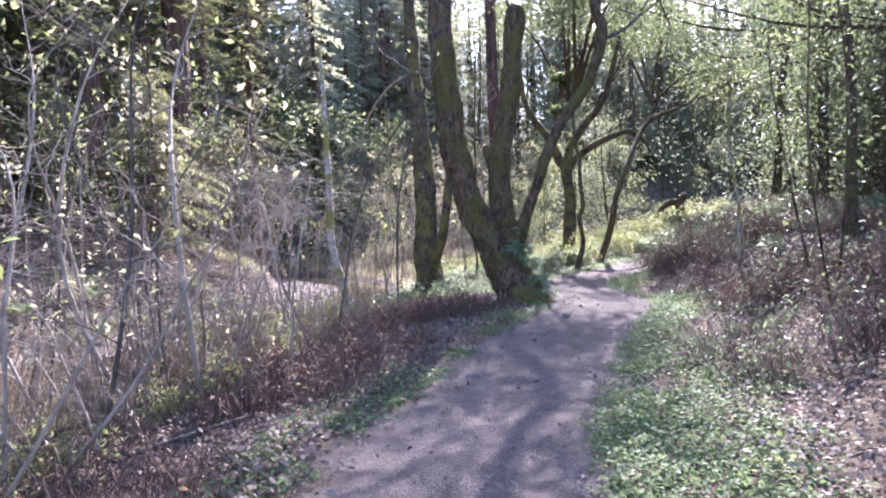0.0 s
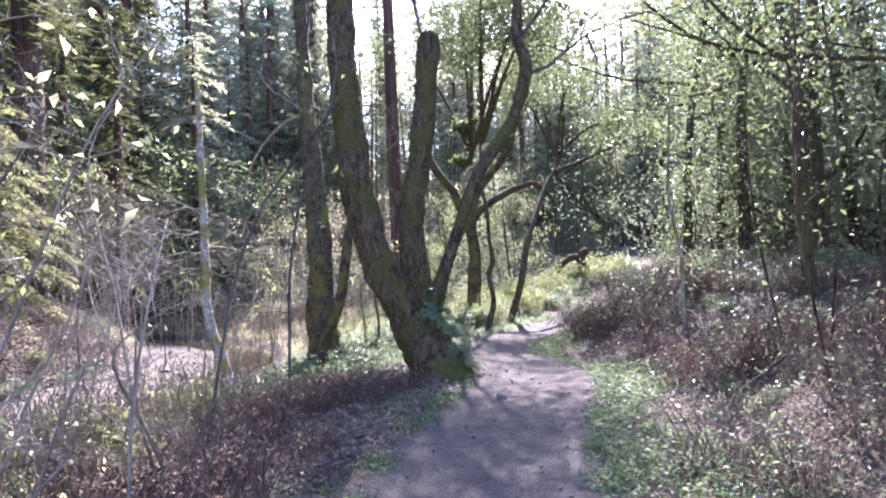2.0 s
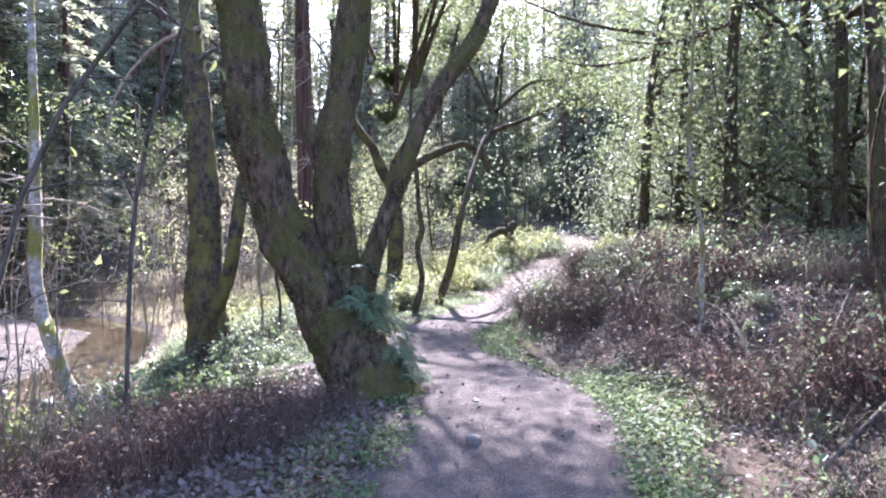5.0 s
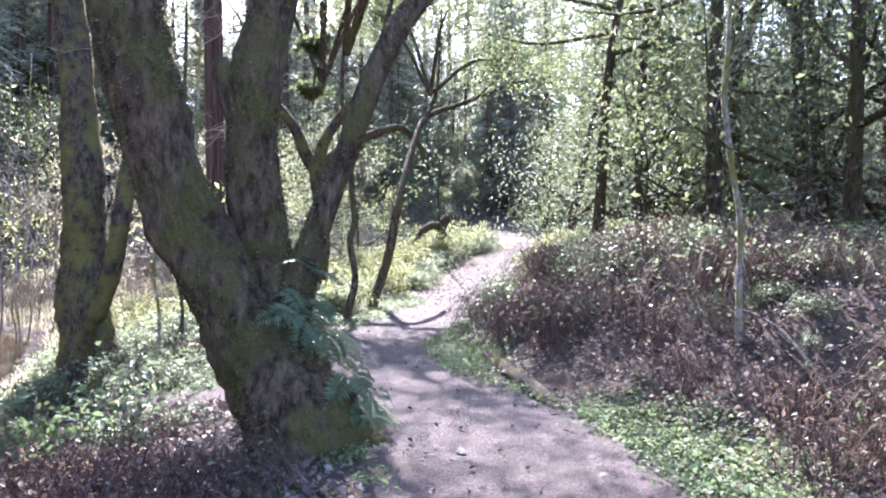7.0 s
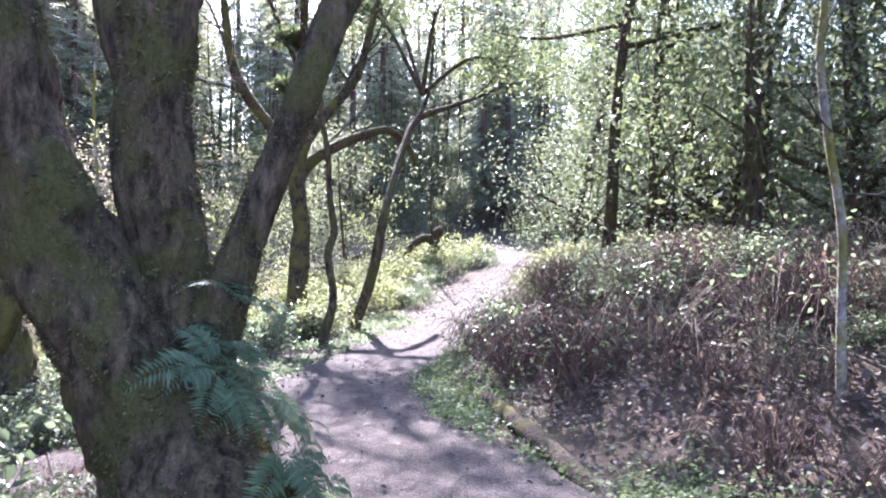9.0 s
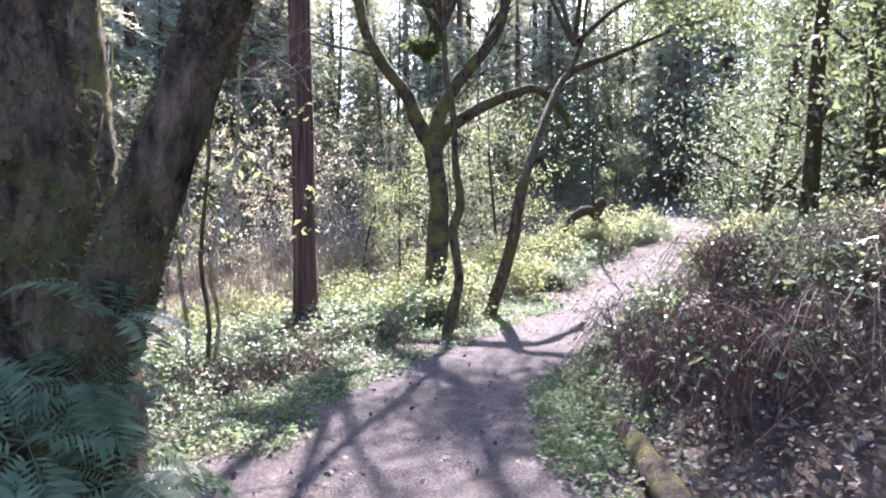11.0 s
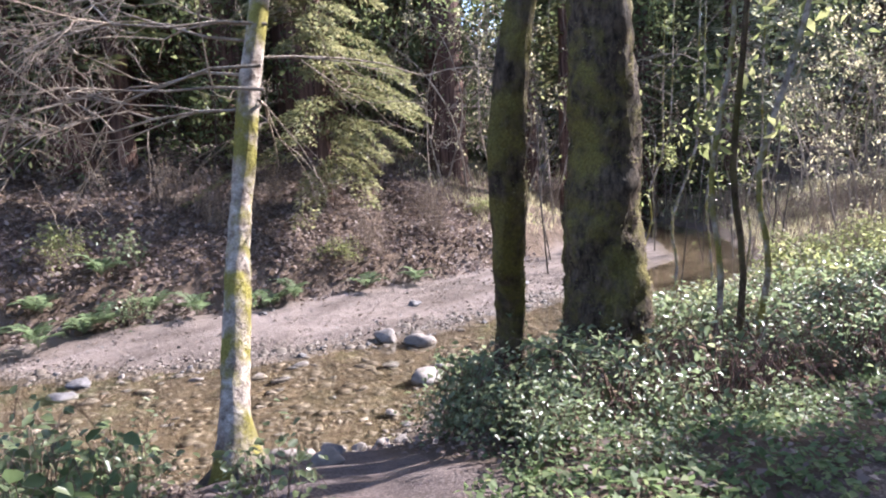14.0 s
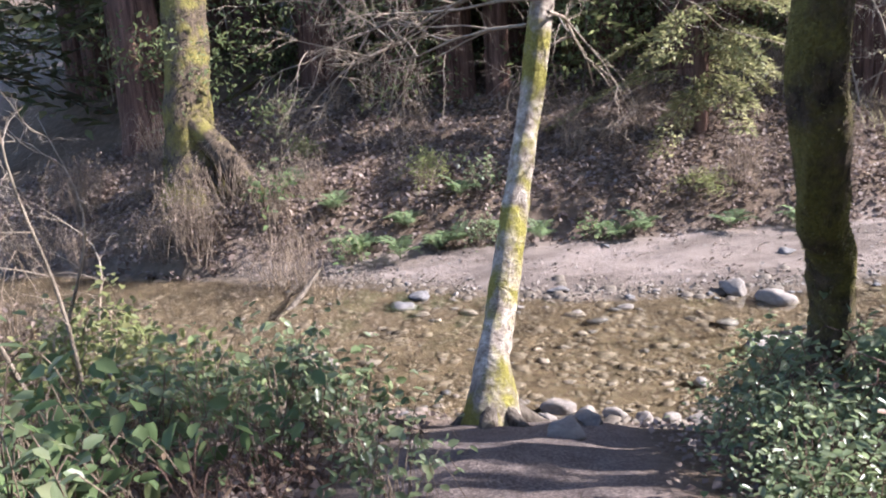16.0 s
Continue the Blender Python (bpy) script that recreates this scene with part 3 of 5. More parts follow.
limb("trunk", tree_f, [(-1.67, 17.44, -0.95, 0.150), (-1.62, 17.40, -0.30, 0.128), (-1.56, 17.34, 0.07, 0.118), (-1.44, 17.20, 0.44, 0.110), (-1.32, 17.05, 0.62, 0.112), (-1.19, 16.92, 0.95, 0.116), (-1.11, 16.82, 1.24, 0.108), (-1.05, 16.78, 1.60, 0.104), (-0.99, 16.78, 1.95, 0.100), (-0.94, 16.86, 2.40, 0.098), (-0.92, 16.92, 2.66, 0.078), (-0.92, 16.94, 2.71, 0.036)], BARK_MOSS, 70, 24, 0.24, 11, "", 4200, 0.022)
tree_g = thing("pale_alder", on(-3.19, 15.97, -0.05), "pale smooth-barked alder with moss patches at the water's edge", "tree", "creek bank trees")
limb("trunk", tree_g, [(-3.02, 15.86, -1.30, 0.30), (-3.07, 15.88, -1.02, 0.23), (-3.12, 15.90, -0.80, 0.17), (-3.19, 15.94, -0.56, 0.124), (-3.36, 16.05, -0.30, 0.118), (-3.50, 16.17, 0.10, 0.112), (-3.66, 16.29, 0.45, 0.104), (-3.76, 16.40, 0.76, 0.098), (-3.86, 16.54, 1.26, 0.094), (-3.88, 16.66, 1.98, 0.090), (-3.98, 17.00, 3.40, 0.074), (-4.14, 17.40, 6.00, 0.043)], BARK_PALE, 80, 26, 0.2, 6)
for a, b in [((-2.78, 15.72), 0.07), ((-3.0, 16.3), 0.06), ((-3.35, 15.6), 0.06), ((-2.7, 16.05), 0.05)]:
    limb("root", tree_g, [(-3.06, 15.9, -0.86, 0.10), ((a[0] - 3.06) / 2, (a[1] + 15.9) / 2, float(land((a[0] - 3.06) / 2, (a[1] + 15.9) / 2)) + 0.04, b * 1.2), (*a, float(land(*a)) - 0.04, b * 0.5)], BARK_THIN, 12, 9, 0.25, b * 90)
twigs("branch", tree_g, [((-3.64, 16.67, 2.00), (-0.8, -0.9, 0.1)), ((-3.66, 16.67, 2.20), (-0.6, -1.0, -0.05)), ((-3.84, 16.87, 2.60), (-0.3, -1, 0)), ((-3.64, 16.62, 1.90), (-0.9, 0.7, 0.0)), ((-3.84, 16.87, 2.90), (-0.8, 0.3, 0.5)), ((-3.90, 16.70, 2.15), (-0.95, -0.7, 0.15)), ((-3.92, 16.80, 2.45), (-0.5, -1, 0.1)), ((-3.93, 16.85, 2.6), (-1, -0.5, 0.2)), ((-3.88, 16.66, 1.85), (-0.7, -0.9, 0.0)), ((-3.95, 16.95, 3.1), (-0.7, -0.8, 0.1)), ((-3.9, 16.7, 2.3), (0.3, 0.9, 0.05))], TWIG_PALE, 1.7, 0.016, 4, 0.55, 41)

# redwood beside the bend, white sapling on the mound
tree_r = thing("redwood", on(0.30, 23.30, -0.1), "straight slender redwood with fibrous brown bark", "tree", "redwoods")
limb("trunk", tree_r, [(0.30, 23.30, -0.90, 0.288), (0.30, 23.30, 0.30, 0.224), (0.30, 23.30, 2.00, 0.208), (0.27, 23.30, 6.00, 0.192), (0.25, 23.30, 14.00, 0.128), (0.25, 23.30, 20.00, 0.048)], BARK_RED, 40, 16, 0.10, 5)
twigs("dead_branch", tree_r, [((0.30, 23.2, 2.4), (-0.8, -0.5, 0.1)), ((0.30, 23.25, 3.2), (0.8, -0.4, 0.1)), ((0.28, 23.2, 4.1), (-0.6, -0.7, 0.2)), ((0.28, 23.2, 5.0), (0.7, -0.6, 0.1))], TWIG_PALE, 1.1, 0.014, 2, 0.5, 37, "bare pale dead branch")
tree_w = thing("white_sapling", on(4.38, 12.3, -0.05), "thin whitish sapling standing among dry canes", "tree")
limb("trunk", tree_w, [(4.38, 12.3, 0.3, 0.038), (4.38, 12.3, 1.0, 0.032), (4.39, 12.3, 1.66, 0.030), (4.30, 12.32, 2.22, 0.028), (4.24, 12.34, 2.78, 0.026), (4.27, 12.32, 3.3, 0.022), (4.4, 12.4, 5, 0.009)], BARK_PALE, 30, 8, 0.12, 1)
twigs("branch", tree_w, [((4.39, 12.3, 1.9), (0.9, -0.4, 0.0)), ((4.3, 12.3, 2.3), (-0.6, -0.2, 0.2)), ((4.25, 12.3, 3), (0.5, 0.2, 0.5)), ((4.3, 12.3, 4), (-0.3, 0.3, 0.8))], BARK_THIN, 0.9, 0.009, 2, 0, 44)

# ---- growth: makers of the repeated plants ----
def settle(protos, spots, r, size=(0.8, 1.2), dz=-0.05, tilt=0.0):
    """Set plants out over the land; each is a copy of one of the protos."""
    left = list(protos)
    for n, spot in enumerate(spots):
        x, y = spot[:2]
        s = r.uniform(*size) * (spot[2] if len(spot) > 2 else 1)
        m = Matrix.Translation(on(x, y, dz)) @ pose(0, 0, 0, r.normal() * tilt, r.normal() * tilt, r.uniform(0, 360)) @ Matrix.Diagonal((s, s, s * r.uniform(0.9, 1.1), 1))
        k = n % len(protos)
        if n >= len(spots) - len(protos) and protos[k] in left:
            left.remove(protos[k])
            protos[k].matrix_basis = m
        else:
            copy_thing(protos[k], m)


def strew(r, n, x0, x1, y0, y1, keep):
    """Random spots of a stretch of land where keep holds."""
    P = np.stack([r.uniform(x0, x1, n), r.uniform(y0, y1, n)], 1)
    return P[keep(P[:, 0], P[:, 1])]


def bay_tree(seed, h, leaf=0.13, per=70, mat=None, label="", name="bay_tree", spread=1.0, low=0.25, joined=False):
    r = np.random.default_rng(seed)
    ob = thing(name, (0, 0, 0), label or "evergreen bay tree with narrow glossy leaves", "tree", "woodland trees")
    lx, ly = r.normal(size=2) * 0.08 * h
    rad = 0.011 * h
    C = [(0, 0, -0.3, rad * 1.5), (lx * 0.1, ly * 0.1, h * 0.1, rad), (lx * 0.5, ly * 0.2, h * 0.35, rad * 0.8), (lx, ly * 0.7, h * 0.65, rad * 0.55), (lx * 1.1, ly, h * 0.97, rad * 0.15)]
    part("trunk", fill("trunk", *tube(C, 20, 10, 0.12, seed), BARK_OLD), ob)
    S = spline(C, 30)
    centres, boughs = [], []
    for k in range(9):
        b = S[int(30 * (low + (0.92 - low) * k / 9))]
        a = r.uniform(0, 6.28)
        L = h * r.uniform(0.16, 0.28) * spread * (1.15 - 0.5 * k / 9)
        e = b[:3] + np.array([math.cos(a) * L, math.sin(a) * L, L * r.uniform(0.1, 0.7)])
        q = (b[:3] + e) / 2 + [0, 0, -0.06 * L]
        boughs.append(tube([(*b[:3], b[3] * 0.55), (*q, b[3] * 0.35), (*e, b[3] * 0.1)], 8, 6, 0.1, k))
        for _ in range(7):
            f = r.uniform(0.35, 1.1)
            centres.append(b[:3] + (e - b[:3]) * f + r.normal(size=3) * L * 0.22)
    if joined:
        tagged(part("bough_frame", fill("bough_frame", *weld(boughs), BARK_OLD), ob), kind="stuff")
    else:
        for bough in boughs:
            part("limb", fill("limb", *bough, BARK_OLD), ob)
    tagged(part("crown", fill("crown", *clumps(r, centres, per, 0.062 * h * 0.7, leaf, leaf * 0.36), mat or LEAF_BAY), ob), kind="stuff")
    return ob


def redwood(seed, h, rad, low, n=150, label="", needle=None):
    r = np.random.default_rng(seed)
    ob = thing("redwood", (0, 0, 0), label or "tall straight redwood with furrowed brown bark", "tree", "redwoods")
    part("trunk", fill("trunk", *tube([(0, 0, -0.5, rad * 1.35), (0, 0, 0.6, rad * 1.05), (0, 0, h * 0.3, rad * 0.85), (0, 0, h * 0.7, rad * 0.5), (0, 0, h, 0.02)], 18, 14, 0.10, seed), BARK_RED), ob)
    V, N, D, arms = [], [], [], []
    for k in range(n):
        z = low + (h - low) * (k / n) ** 1.1
        a = r.uniform(0, 6.28)
        L = (1.4 + 0.13 * (h - z)) * r.uniform(0.5, 1.1)
        d = np.array([math.cos(a), math.sin(a), 0.0])
        droop = r.uniform(0.15, 0.45)
        s = np.linspace(0.15, 1, 26)[:, None]
        P = d * L * s + np.array([0, 0, z]) + np.array([0, 0, -1.0]) * droop * L * s ** 1.6
        side = np.where(np.arange(26) % 2, 1.0, -1.0)[:, None] * np.cross(d, [0, 0, 1.0])
        V.append(P), D.append(d * 0.7 + side + r.normal(size=(26, 3)) * 0.25 - [0, 0, 0.3]), N.append(np.array([0, 0, 1.0]) + r.normal(size=(26, 3)) * 0.3)
        if k % 3 == 0:
            arms.append(tube([(0, 0, z, 0.03), (*P[12], 0.018), (*P[-1], 0.004)], 4, 4))
    part("crown", fill("crown", *blades(np.concatenate(V), 0.5, 0.15, np.concatenate(N), np.concatenate(D), 0.05, r), needle or NEEDLE), ob)
    tagged(part("bough_frame", fill("bough_frame", *weld(arms), BARK_RED), ob), kind="stuff")
    return ob


def bare_sapling(seed, h, mat, leaves=0, lmat=None, label="", depth=3, rad=0.015):
    r = np.random.default_rng(seed)
    ob = thing("sapling", (0, 0, 0), label or "bare grey sapling with fine twigs", "tree", "saplings")
    C = [(0, 0, -0.2, rad * 1.2), (r.normal() * 0.05 * h, r.normal() * 0.05 * h, h * 0.4, rad), (r.normal() * 0.08 * h, r.normal() * 0.08 * h, h * 0.75, rad * 0.6), (r.normal() * 0.1 * h, r.normal() * 0.1 * h, h, rad * 0.15)]
    part("trunk", fill("trunk", *tube(C, 14, 6, 0.1, seed), mat), ob)
    S, out, tips = spline(C, 30), [], []
    for k in range(8):
        b = S[6 + k * 3]
        a = r.uniform(0, 6.28)
        fork(r, b[:3], (math.cos(a), math.sin(a), r.uniform(0.1, 0.9)), h * r.uniform(0.12, 0.22), rad * 0.4, depth - 1, 0.6, (2, 5), 0.1, out, tips)
    tagged(part("twig_spray", fill("twig_spray", *weld(out), mat), ob), kind="stuff")
    if leaves:
        T = np.concatenate(tips)
        P = T[r.integers(0, len(T), leaves)] + r.normal(size=(leaves, 3)) * 0.05
        tagged(part("foliage", fill("foliage", *blades(P, 0.09, 0.04, r=r), lmat), ob), kind="stuff")
    return ob


def bush(seed, name, label, w, h, canes, cmat, leaves, lmat, leaf=0.07, arch=1.0, group="undergrowth", lw=0.6, crad=0.005):
    """Arching canes from a common foot, with leaves along their upper parts."""
    r = np.random.default_rng(seed)
    ob = thing(name, (0, 0, 0), label, "bush", group)
    out, tops = [], []
    for _ in range(canes):
        a, L = r.uniform(0, 6.28), w * r.uniform(0.35, 1.0)
        f = np.array([r.normal() * w * 0.18, r.normal() * w * 0.18, -0.08])
        e = f + [math.cos(a) * L, math.sin(a) * L, h * r.uniform(0.1, 0.9) * (1.6 - arch)]
        m = (f + e) / 2 + [0, 0, h * r.uniform(0.6, 1.3) * arch]
        C = [(*f, crad), (*m, crad * 0.8), (*e, crad * 0.3)]
        out.append(tube(C, 8, 3))
        tops.append(spline(C, 14)[4:, :3])
    tagged(part("cane_mass", fill("cane_mass", *weld(out), cmat), ob), kind="stuff")
    if leaves:
        T = np.concatenate(tops)
        P = T[r.integers(0, len(T), leaves)] + r.normal(size=(leaves, 3)) * [0.08, 0.08, 0.06]
        tagged(part("foliage", fill("foliage", *leaves_fine(P, leaf, leaf * lw, r.normal(size=(leaves, 3)) * 0.6 + [0, 0, 1], r), lmat), ob), kind="stuff")
    return ob


def frond_mesh(seed, L):
    r = np.random.default_rng(seed)
    s = np.linspace(0, 1, 22)
    axis = np.stack([np.zeros(22), L * s * (1 - 0.15 * s), L * (0.75 * s - 0.85 * s ** 2)], 1)
    pieces = [tube(np.column_stack([axis, np.linspace(0.004, 0.001, 22)])[::3], 8, 3)]
    k = np.arange(3, 22)
    for sgn in (-1, 1):
        n = len(k)
        D = np.stack([np.full(n, sgn * 1.0), np.full(n, 0.35), np.full(n, -0.15)], 1)
        V, F = blades(axis[k], 1.0, 0.2, np.tile([[0.0, 0.1, 1.0]], (n, 1)), D, 0.05, r)
        V = V.reshape(-1, 4, 3)
        ln = L * 0.24 * np.sin(np.clip(s[k] * 1.15, 0, 1) * math.pi * 0.93) + 0.02
        V = axis[k][:, None] + (V - axis[k][:, None]) * ln[:, None, None]
        pieces.append((V.reshape(-1, 3), F))
    return fill("frond", *weld(pieces), FERN)


FRONDS = [frond_mesh(s, 0.55 + 0.08 * s) for s in range(3)]


def fern(at, n, r, label, size=1.0, lean=(0, 0), rise=(-25, 15)):
    ob = thing("fern", at, label, "fern", "sword ferns")
    for k in range(n):
        f = part("frond", FRONDS[k % 3], ob)
        s = size * r.uniform(0.7, 1.15)
        f.matrix_basis = pose(0, 0, 0, 0, 0, k * 360 / n + r.normal() * 18) @ pose(0, 0, 0, r.uniform(*rise)) @ Matrix.Diagonal((s, s, s, 1))
    ob.rotation_euler = (radians(lean[0]), radians(lean[1]), 0)
    return ob


def rock(seed, mat, label, name="rock"):
    r = np.random.default_rng(seed)
    bm = bmesh.new()
    bmesh.ops.create_icosphere(bm, subdivisions=3, radius=0.5)
    o = Vector(r.uniform(-9, 9, 3))
    cuts = [Vector(unit(r.normal(size=3))) for _ in range(9)]
    for v in bm.verts:
        d = v.co.normalized()
        lim = min([0.5] + [(0.27 + 0.013 * k) / max(d.dot(c), 0.01) for k, c in enumerate(cuts) if d.dot(c) > 0.5])
        v.co = d * lim * (1 + 0.16 * noise.noise(d * 1.7 + o) + 0.06 * noise.noise(d * 6 + o))
    me = bpy.data.meshes.new("rock")
    for f in bm.faces:
        f.smooth = True
    bm.to_mesh(me)
    bm.free()
    me.materials.append(mat)
    return tagged(new(name, me), label, "rock", "creek rocks")


R1 = np.random.default_rng(101)

# ---- far woods ----
BAYS = [bay_tree(200 + s, 9 + s * 1.3) for s in range(4)] + [bay_tree(210, 7.5, 0.12, 60, LEAF_LIME, "sunlit young maple with yellow-green leaves", "young_maple")]
REDS = [redwood(220, 24, 0.42, 4), redwood(221, 28, 0.55, 5.5), redwood(222, 20, 0.32, 2.5)]


def open_sky(x, y):
    """The light shaft over the creek and the trail's bend, where no crowns stand."""
    c = -4.5 + 0.22 * (y - 18)
    return (x > c - 9.5) & (x < c + 11) & (y < 110)


bays = strew(R1, 420, 9, 60, 14, 75, lambda x, y: (x - trail_x(y) > 3.2) & (((x * 7.3 + y * 3.1) % 1) < 0.33))
near = [(9.5, 21), (11.3, 21.3), (11, 26.7), (7.9, 14.1, 0.8), (13.2, 24), (9.2, 16), (13.8, 33.3, 0.45), (7.5, 10, 0.75), (8.5, 5, 0.8), (9.5, 12.5), (10, 8), (12, 4), (11, 14), (9, 0), (14, 18), (16, 28)]
settle(BAYS, near + [tuple(p) for p in bays[:75]], R1, (0.85, 1.25))
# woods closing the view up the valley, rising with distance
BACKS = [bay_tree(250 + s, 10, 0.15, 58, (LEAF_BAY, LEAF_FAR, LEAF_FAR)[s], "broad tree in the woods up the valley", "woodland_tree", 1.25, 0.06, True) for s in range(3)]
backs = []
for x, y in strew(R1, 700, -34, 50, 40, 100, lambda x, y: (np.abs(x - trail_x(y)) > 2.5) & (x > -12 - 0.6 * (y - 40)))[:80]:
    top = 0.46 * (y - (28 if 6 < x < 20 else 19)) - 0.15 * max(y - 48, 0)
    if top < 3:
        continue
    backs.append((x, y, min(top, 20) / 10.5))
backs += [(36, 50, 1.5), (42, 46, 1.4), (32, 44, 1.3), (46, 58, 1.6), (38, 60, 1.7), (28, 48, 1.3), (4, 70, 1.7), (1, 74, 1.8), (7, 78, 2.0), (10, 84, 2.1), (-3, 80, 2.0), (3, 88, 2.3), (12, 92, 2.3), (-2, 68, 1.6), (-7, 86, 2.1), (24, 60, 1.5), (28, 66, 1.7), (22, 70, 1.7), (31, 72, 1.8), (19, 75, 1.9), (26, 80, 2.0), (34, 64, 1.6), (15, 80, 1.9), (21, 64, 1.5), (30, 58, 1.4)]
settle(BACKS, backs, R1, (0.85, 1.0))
# far conifers: haze and sunlight are in the pale needle colour
BACK_REDS = [redwood(260 + s, 20, 0.36, 3, 110, "conifer on the far valley slope, needles paled for haze", NEEDLE_HAZE) for s in range(2)]
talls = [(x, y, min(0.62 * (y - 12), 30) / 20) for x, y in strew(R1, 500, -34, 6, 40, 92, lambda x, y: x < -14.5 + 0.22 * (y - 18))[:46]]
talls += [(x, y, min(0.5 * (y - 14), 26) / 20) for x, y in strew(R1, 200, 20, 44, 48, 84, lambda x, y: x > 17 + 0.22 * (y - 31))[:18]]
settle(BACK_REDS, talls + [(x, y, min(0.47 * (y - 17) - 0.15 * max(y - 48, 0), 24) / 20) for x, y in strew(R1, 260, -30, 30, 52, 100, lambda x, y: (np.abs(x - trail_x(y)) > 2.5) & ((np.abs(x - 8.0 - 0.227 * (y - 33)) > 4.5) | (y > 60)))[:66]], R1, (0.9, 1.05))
TALLS = [bay_tree(270 + s, 11.5, 0.12, 60, LEAF_BAY, "tall bay tree whose crown overhangs the trail", "bay_tree", 1.5, 0.5) for s in range(2)]
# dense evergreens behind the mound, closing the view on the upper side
# their leaf colour carries the haze
WALLS = [bay_tree(290 + s, 9.5 + s, 0.11, 110, LEAF_HAZE, "dense bay tree behind the mound, haze painted into its leaves", "bay_tree", 1.5, 0.02, True) for s in range(3)]
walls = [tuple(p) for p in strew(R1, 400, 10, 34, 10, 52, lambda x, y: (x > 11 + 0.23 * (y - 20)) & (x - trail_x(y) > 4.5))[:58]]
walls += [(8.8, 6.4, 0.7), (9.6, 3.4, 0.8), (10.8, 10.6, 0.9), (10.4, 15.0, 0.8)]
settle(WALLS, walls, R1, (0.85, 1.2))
settle(TALLS, [(7.6, 16.4), (8.4, 21.0, 1.05), (9.9, 18.4, 1.0), (5.8, 11.2, 0.68), (5.1, 8.9, 0.62), (6.4, 7.6, 0.62)], R1, (0.95, 1.05))
# low sunlit growth beyond the bend and up the clearing
LOWS = [bay_tree(240 + s, 6.0 + 0.5 * s, 0.12, 46, LEAF_LIME if s % 2 else LEAF_FAR, "leafy young tree glowing in the sun", "young_maple", 1.5, 0.08) for s in range(4)]
lows = [(5.5, 35), (3, 38), (7, 38.5, 0.8), (12.5, 42, 0.5), (14, 45, 0.8), (10, 45, 0.9), (6, 44), (16.5, 51), (12.5, 51), (8, 52), (18, 40.5, 0.6), (19.5, 44), (22, 52), (17, 37, 0.5), (1, 43), (5.2, 30.5, 0.6), (4.2, 33, 0.7), (1.2, 30, 0.6), (-0.5, 35, 0.7), (2.2, 28, 0.5)]
settle(LOWS, lows, R1, (0.7, 1.15))
reds = strew(R1, 900, -60, 14, 16, 85, lambda x, y: (x < bank_x(y) - 5.5) & ~open_sky(x, y))
reds = [tuple(p) for p in reds[:62]]
reds += [(-14.5, 19.5, 0.9), (-16.5, 15.5), (-18, 18), (-17, 11), (-20, 13), (-15.5, 22.5), (-19, 21), (-22, 16), (-21, 9), (-24, 12), (-18, 26), (-21, 30), (-17, 7), (-25, 20), (-23, 5), (-16, 36), (-14, 42), (-17, 46)]
settle(REDS, reds, R1, (0.8, 1.2))
BARES = [redwood(225 + q, 27, 0.56, 9, 130, "huge redwood with a bare fluted red-brown trunk") for q in range(2)]
# the strewn ones are added: unseen high crowns keep skylight off the hillside
settle(BARES, [(-12.8, 28.2, 1.05), (-13.8, 33.4, 0.55), (-10.9, 31.6, 0.5), (-14.6, 24.2, 0.9), (-14.9, 18.6, 0.8), (-16.6, 21.3, 1.0), (-15.6, 30.5, 0.9), (-17.5, 26.0, 0.95), *[tuple(p) for p in strew(R1, 300, -27, -14.2, 4, 36, lambda x, y: x < bank_x(y) - 3.5)[:30]]], R1, (0.95, 1.05))
SHADES = [bay_tree(280 + s, 7, 0.15, 80, LEAF_BAY, "shaded evergreen in the redwood grove", "bay_tree", 1.5, 0.06, True) for s in range(2)]
settle(SHADES, [tuple(p) for p in strew(R1, 300, -30, -14.5, 2, 34, lambda x, y: x < bank_x(y) - 5)[:34]], R1, (0.8, 1.3))
settle(SHADES, [(-18, 33), (-20, 38), (-23, 34), (-16.5, 38.5), (-25, 41), (-19, 44), (-15, 44), (-22, 29), (-26, 36), (-12.5, 40), (-28, 30), (-24, 25)], R1, (1.5, 2.1))

